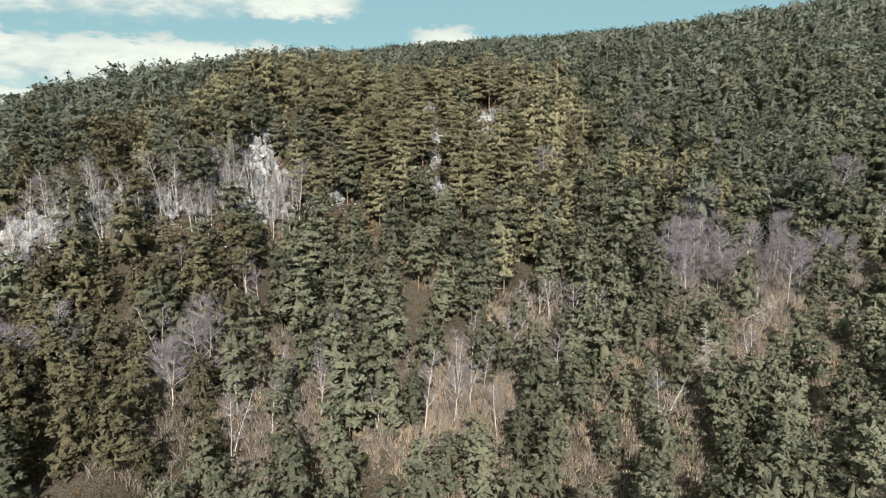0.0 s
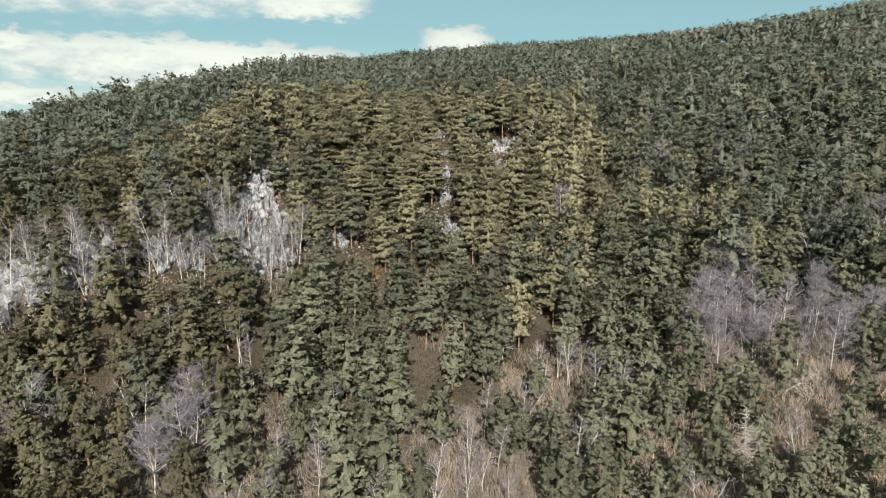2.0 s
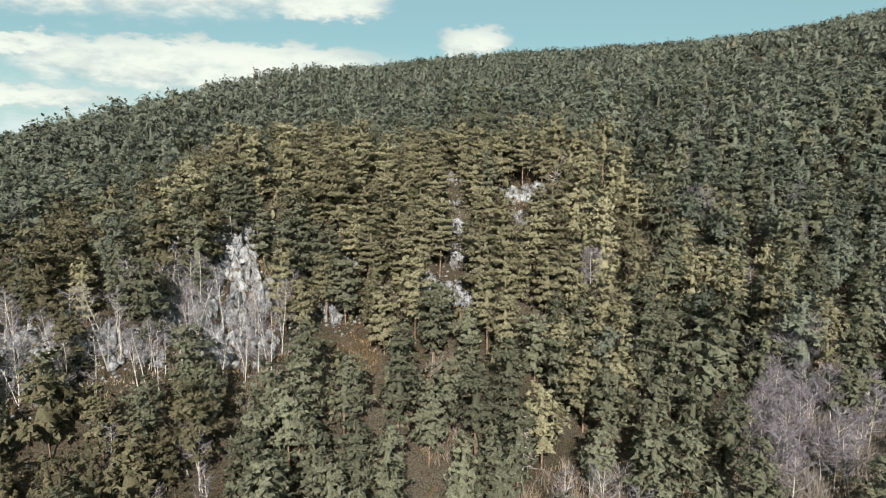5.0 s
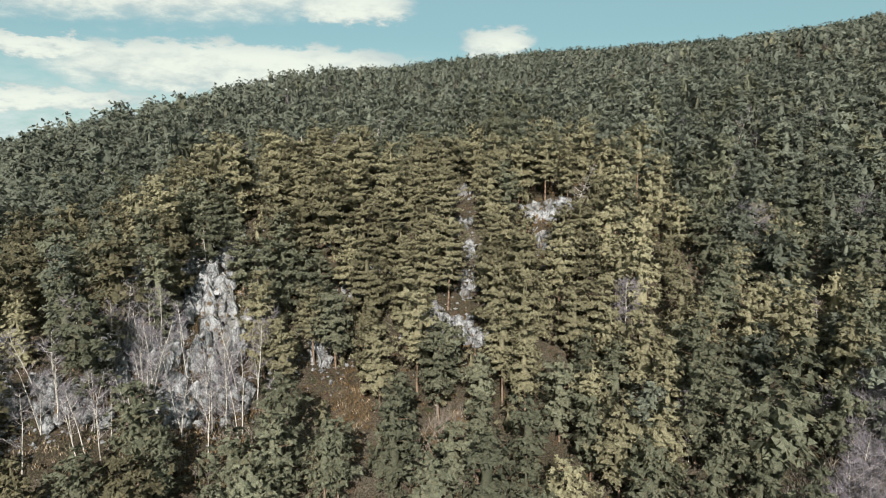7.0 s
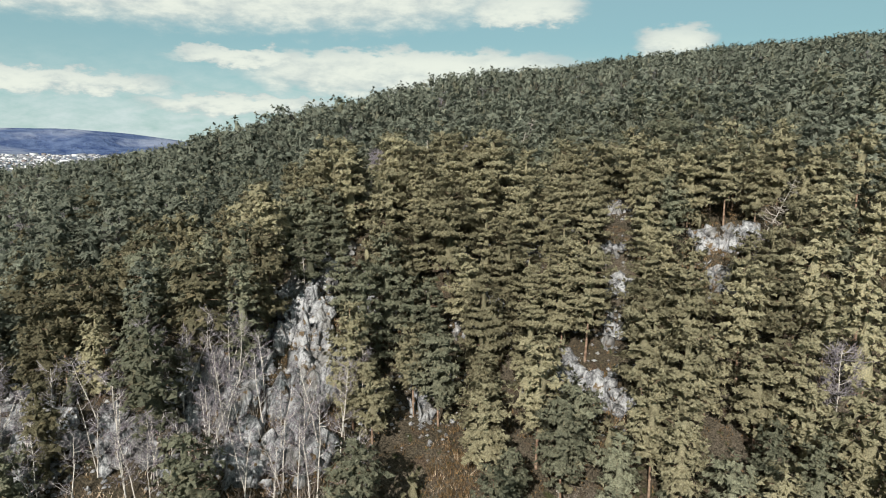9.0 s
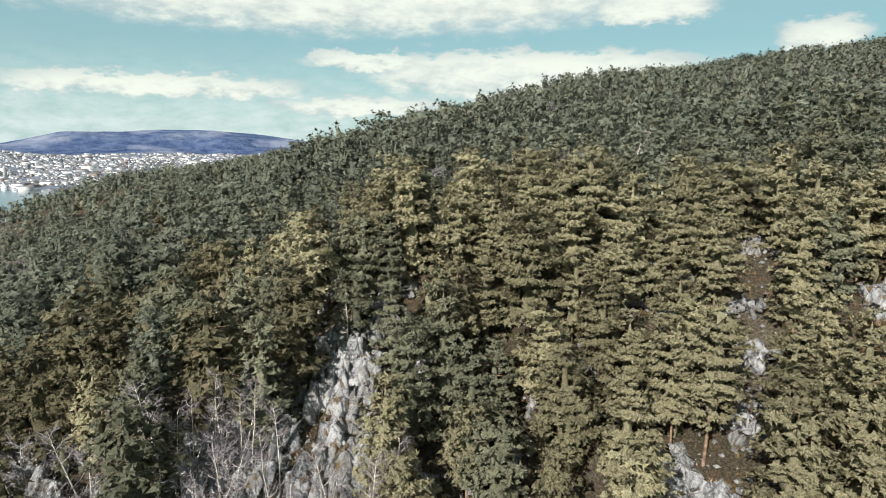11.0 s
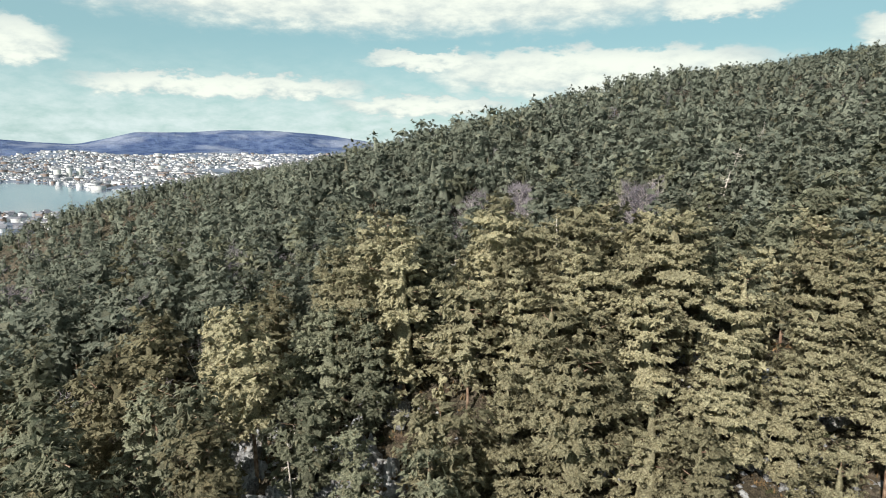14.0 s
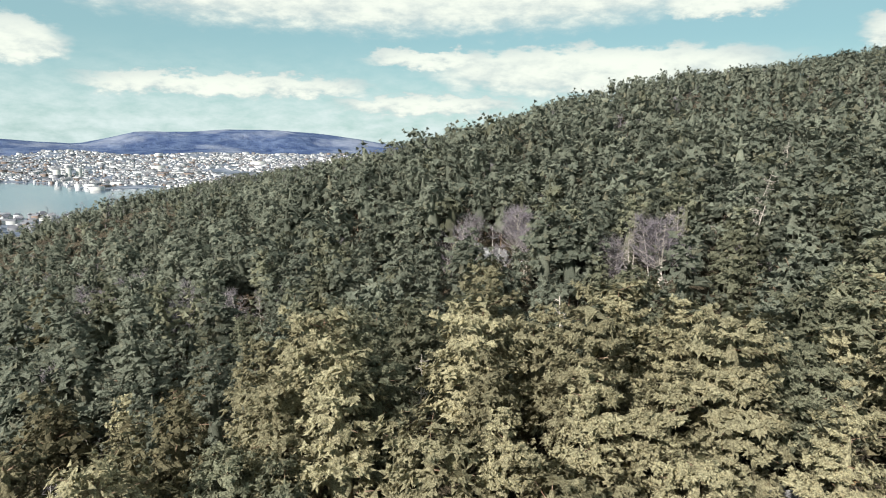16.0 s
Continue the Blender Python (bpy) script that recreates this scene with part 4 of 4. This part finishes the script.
# outcrops: place, width, height
CLIFF_ROCKS = [
    (-53, 98, 8.5, 7.4), (-62, 99, 7.5, 6.2), (-70, 106, 8.5, 7.4), (-69, 117, 9.5, 4.9), (-76, 112, 6.4, 4.9), (-80, 118, 5.3, 4.9), (-47, 127, 4.2, 4.9), (-45, 118, 4.2, 4.9), (-35, 127, 5.3, 4.9), (-38, 132, 5.3, 3.0), (-32, 113.5, 3.7, 7.4), (-35, 109, 4.8, 7.4),
    (-27, 117, 5.3, 3.7), (-20, 119, 2.6, 3.7), (-20, 122, 3.2, 3.7), (-41, 102, 5.3, 3.0), (-37, 119, 4.2, 5.6), (-49, 133, 4.2, 4.9), (-29, 126, 4.2, 3.7), (-58, 103, 5.3, 4.9), (-30.5, 114, 4, 8), (-32, 117.5, 4.5, 8), (-34.5, 120.5, 5, 8), (-36.5, 124, 5, 7), (-29, 109, 5, 6), (-33, 105, 6, 5), (-39, 112, 5, 7), (-40, 107, 5, 6), (-45, 101, 5, 5), (-38.5, 122, 4, 7), (-45, 122.5, 4, 5), (-31, 117, 4, 6), (-66, 95, 8, 6), (-57, 95, 7, 5), (-49, 97, 5, 5), (-12, 141, 5, 3), (-16, 139, 4, 2.5),
]
CREST_ROCKS = [
    (-3.6, 126.3, 6, 3.2), (-6.3, 127.7, 4, 3), (0, 125, 4, 2.5), (-12, 147, 7, 3), (-17, 147.5, 3, 2), (-16, 150, 5, 3), (-3, 156, 4, 5), (-12, 142.3, 3, 2.5), (-3, 142.8, 3, 2), (-21, 136, 3, 2.5), (10.5, 146, 7, 4), (10.5, 139.6, 4, 4.5),
    (14, 140.3, 5, 4), (-1, 137, 4, 2.5), (-1, 132, 3.5, 3), (-16, 133, 3, 2), (-18, 128, 3, 3), (-152, 184, 9, 5), (-144, 174, 6, 6), (-75, 212, 8, 6), (-84, 128, 4, 3), (40, 166, 3, 2),
]


def build_rocks():
    r = np.random.RandomState(55)
    shapes = []
    for i in range(14):
        me = mesh_of("block", *hull(r, np.ones(3)), [ROCK])
        shapes.append(me)
    for x, y, w, h in CLIFF_ROCKS + CREST_ROCKS:
        z0 = float(ground(x, y))
        root = new("rock_outcrop")
        root.location = (x, y, z0)
        tagged(root, "pale grey cracked rock outcrop on the steep slope", "rock", "outcrops on the slope")
        for i in range(int(13 + 3 * w)):
            size = (w * r.uniform(0.10, 0.27), r.uniform(0.5, 1.2), h * r.uniform(0.13, 0.36))
            ox, up = r.uniform(-0.5, 0.5) * w, r.uniform(-0.5, 0.5) * h
            oy = up * 0.8 + r.uniform(-0.5, 0.5)
            block = share("block", shapes[r.randint(len(shapes))], root)
            block.matrix_basis = pose(ox, oy, float(ground(x + ox, y + oy)) - z0 + 0.25 * size[2], r.normal(-28, 12), r.normal(0, 10), r.normal(0, 22)) @ Matrix.Diagonal((*size, 1))
    # scree
    soup = Soup()
    octa = np.array([(1, 0, 0), (-1, 0, 0), (0, 1, 0), (0, -1, 0), (0, 0, 1), (0, 0, -1)], float)
    of = np.array([(0, 2, 4), (2, 1, 4), (1, 3, 4), (3, 0, 4), (2, 0, 5), (1, 2, 5), (3, 1, 5), (0, 3, 5)])
    for x, y, w, h in CLIFF_ROCKS + CREST_ROCKS:
        for _ in range(90):
            sx, sy = x + r.normal(0, 0.6 * w + 1), y - abs(r.normal(0, 0.5 * h + 1.5)) + 1.5
            s = r.uniform(0.12, 0.5) ** 1.3
            v = (octa * r.uniform(0.6, 1.3, (6, 1)) * [1, 1, 0.7]) * s
            soup.add(v + [sx, sy, float(ground(sx, sy)) + 0.1 * s], of)
    tagged(new("scree", mesh_of("scree", *soup.arrays(), [ROCK])), "loose pale stones strewn below the outcrops", "stones", kind="stuff")


build_rocks()


# ---- dry grass and brushwood ----
def straw_colour(n, shader):
    i = n.add("ShaderNodeNewGeometry").outputs["Random Per Island"]
    return n.mix(i, (0.190, 0.135, 0.092, 1), (0.450, 0.365, 0.270, 1)), None, None


def brush_colour(n, shader):
    i = n.add("ShaderNodeNewGeometry").outputs["Random Per Island"]
    return n.mix(i, (0.100, 0.082, 0.072, 1), (0.290, 0.255, 0.220, 1)), None, None


def heather_colour(n, shader):
    i = n.add("ShaderNodeNewGeometry").outputs["Random Per Island"]
    return n.mix(i, (0.053, 0.038, 0.019, 1), (0.165, 0.105, 0.053, 1)), None, None


STRAW, BRUSH, HEATHER = material("dry_straw", straw_colour), material("brown_brushwood", brush_colour), material("brown_heather", heather_colour)


def tufts(r, count, areas, tall, wide, blades, width):
    """Bunches of thin upright blades within ellipses on the ground."""
    soup = Soup()
    share_of = np.array([a[2] * a[3] for a in areas], float)
    pick = r.choice(len(areas), count, p=share_of / share_of.sum())
    u, a = np.sqrt(r.rand(count)), r.uniform(0, 2 * np.pi, count)
    ar = np.array([a_[:4] for a_ in areas], float)[pick]
    x, y = ar[:, 0] + ar[:, 2] * u * np.cos(a) * 1.08, ar[:, 1] + ar[:, 3] * u * np.sin(a) * 1.08
    z = ground(x, y)
    h = tall * r.uniform(0.5, 1.25, count)
    base = np.repeat(np.stack([x, y, z], 1), blades, 0) + np.concatenate([r.normal(0, wide * 0.35, (count * blades, 2)), np.zeros((count * blades, 1)) - 0.05], 1)
    way = r.normal(0, 0.32, (count * blades, 3))
    way[:, 2] = r.uniform(0.55, 1.0, count * blades)
    way *= np.repeat(h, blades)[:, None]
    soup.blades(base, way, width, r)
    return soup.arrays()


def build_undergrowth():
    r = np.random.RandomState(66)
    v, f = tufts(r, 5200, OPENINGS[:13] + OPENINGS[16:18] + [(20, 74, 38, 14)], 0.6, 0.7, 9, 0.07)
    tagged(new("dry_grass", mesh_of("dry_grass", v, f, [STRAW])), "bleached straw-coloured winter grass in the clearings", "grass", kind="stuff")
    v, f = tufts(r, 2400, [OPENINGS[1], OPENINGS[2], OPENINGS[3], OPENINGS[16], (20, 72, 30, 10)], 1.7, 0.8, 12, 0.065)
    tagged(new("tall_straw", mesh_of("tall_straw", v, f, [STRAW])), "tall bleached straw and brambles at the foot", "grass", kind="stuff")
    v, f = tufts(r, 3600, [OPENINGS[i] for i in (0, 0, 1, 2, 3, 4, 5, 11, 12)] + [(25, 76, 34, 15), (-28, 74, 22, 12)], 2.2, 1.1, 20, 0.07)
    tagged(new("brushwood", mesh_of("brushwood", v, f, [BRUSH])), "leafless reddish brown brushwood and saplings", "shrubs", kind="stuff")
    v, f = tufts(r, 3000, OPENINGS[5:12] + OPENINGS[15:16], 0.5, 0.8, 12, 0.12)
    tagged(new("bracken", mesh_of("bracken", v, f, [HEATHER])), "rust-brown dead bracken round the rocks", "bracken", kind="stuff")
    v, f = tufts(r, 10000, [(-10, 120, 95, 65), (-5, 136, 50, 25)], 0.45, 0.9, 8, 0.14)
    tagged(new("heather", mesh_of("heather", v, f, [HEATHER])), "brown heather and bracken under the pines", "heather", kind="stuff")


build_undergrowth()


# ---- the town across the fjord ----
def box_house(x, y, z, w, d, h, roof, turn):
    """Walls and a gabled roof, as two lots of corners and faces."""
    c, s = math.cos(turn), math.sin(turn)
    p = np.array([(-w, -d), (w, -d), (w, d), (-w, d)]) / 2 @ np.array([[c, s], [-s, c]]) + [x, y]
    e = np.array([(-w / 2, 0), (w / 2, 0)]) @ np.array([[c, s], [-s, c]]) + [x, y]
    walls = np.array([(*q, z - 3) for q in p] + [(*q, z + h) for q in p] + [(*q, z + h + roof) for q in e])
    wf = [(0, 1, 5), (0, 5, 4), (1, 2, 6), (1, 6, 5), (2, 3, 7), (2, 7, 6), (3, 0, 4), (3, 4, 7), (4, 7, 8), (6, 5, 9)]
    o = 0.3
    g = np.array([(-w / 2 - o, -d / 2 - o), (w / 2 + o, -d / 2 - o), (w / 2 + o, d / 2 + o), (-w / 2 - o, d / 2 + o)]) @ np.array([[c, s], [-s, c]]) + [x, y]
    roofv = np.array([(*q, z + h - 0.05) for q in g] + [(*q, z + h + roof + 0.15) for q in e])
    rf = [(0, 1, 5), (0, 5, 4), (2, 3, 4), (2, 4, 5)]
    return walls, wf, roofv, rf


def polar(r, az):
    return -r * math.sin(radians(az)), 110 + r * math.cos(radians(az))


def build_town():
    r = np.random.RandomState(99)
    soup, slots = Soup(), []
    made = 0
    while made < 5200:
        az, d = r.uniform(40, 74), 1840 + 1750 * r.rand() ** 1.25
        x, y = polar(d, az)
        z = float(ground(x, y))
        if z < 1.2 or ripple(x, y, 420, 41) > 0.55:
            continue
        w, dd, h = r.uniform(6, 10), r.uniform(5.5, 8), r.uniform(2.8, 4.4)
        if r.rand() < 0.07:
            w, dd, h = r.uniform(16, 34), r.uniform(10, 14), r.uniform(6, 10)
        walls, wf, roofv, rf = box_house(x, y, z, w, dd, h, r.uniform(1.0, 2.4), radians(az) + r.normal(0, 0.5) + (1.57 if r.rand() < 0.35 else 0))
        soup.add(walls, wf)
        soup.add(roofv, rf)
        slots += [0] * len(wf) + [1] * len(rf)
        made += 1
    for _ in range(70):
        az, d = r.uniform(66, 74), r.uniform(1020, 1270)
        x, y = polar(d, az)
        walls, wf, roofv, rf = box_house(x, y, float(ground(x, y)), r.uniform(9, 14), 9, r.uniform(5, 7), 2.5, r.uniform(0, 3))
        soup.add(walls, wf)
        soup.add(roofv, rf)
        slots += [0] * len(wf) + [1] * len(rf)
    tagged(new("town_houses", mesh_of("town_houses", *soup.arrays(), [WALL, ROOF], slots)), "many small white and grey houses across the fjord", "houses", kind="stuff")
    # larger buildings: distance, azimuth, width, depth, height
    big = [(1870, 64.6, 34, 14, 8), (1890, 55.6, 60, 22, 16), (1900, 53.4, 46, 22, 15), (1950, 50.2, 40, 20, 13), (2500, 45.6, 16, 16, 40), (2380, 67.2, 22, 16, 26), (2390, 66.4, 16, 16, 28), (2400, 65.7, 18, 16, 26), (2600, 60.0, 50, 18, 14), (2700, 52.0, 60, 16, 14)]
    for d, az, w, dd, h in big:
        x, y = polar(d, az)
        z = max(float(ground(x, y)), 1.0)
        walls, wf, roofv, rf = box_house(0, 0, 0, w, dd, h, 0.8, radians(az))
        root = new("town_building")
        share("wall", mesh_of("wall", walls, np.array(wf), [TOWN_WHITE]), root)
        share("roof", mesh_of("roof", roofv, np.array(rf), [ROOF]), root)
        root.location = (x, y, z)
        tagged(root, "large pale building standing above the town's houses", "building", "large buildings in the town")


def plain_white(n, shader):
    p = place(n)
    return n.mix(n.noise(p, 0.3, 3.0).outputs["Fac"], (0.465, 0.465, 0.450, 1), (0.600, 0.600, 0.585, 1)), None, None


TOWN_WHITE = material("town_render", plain_white)
build_town()
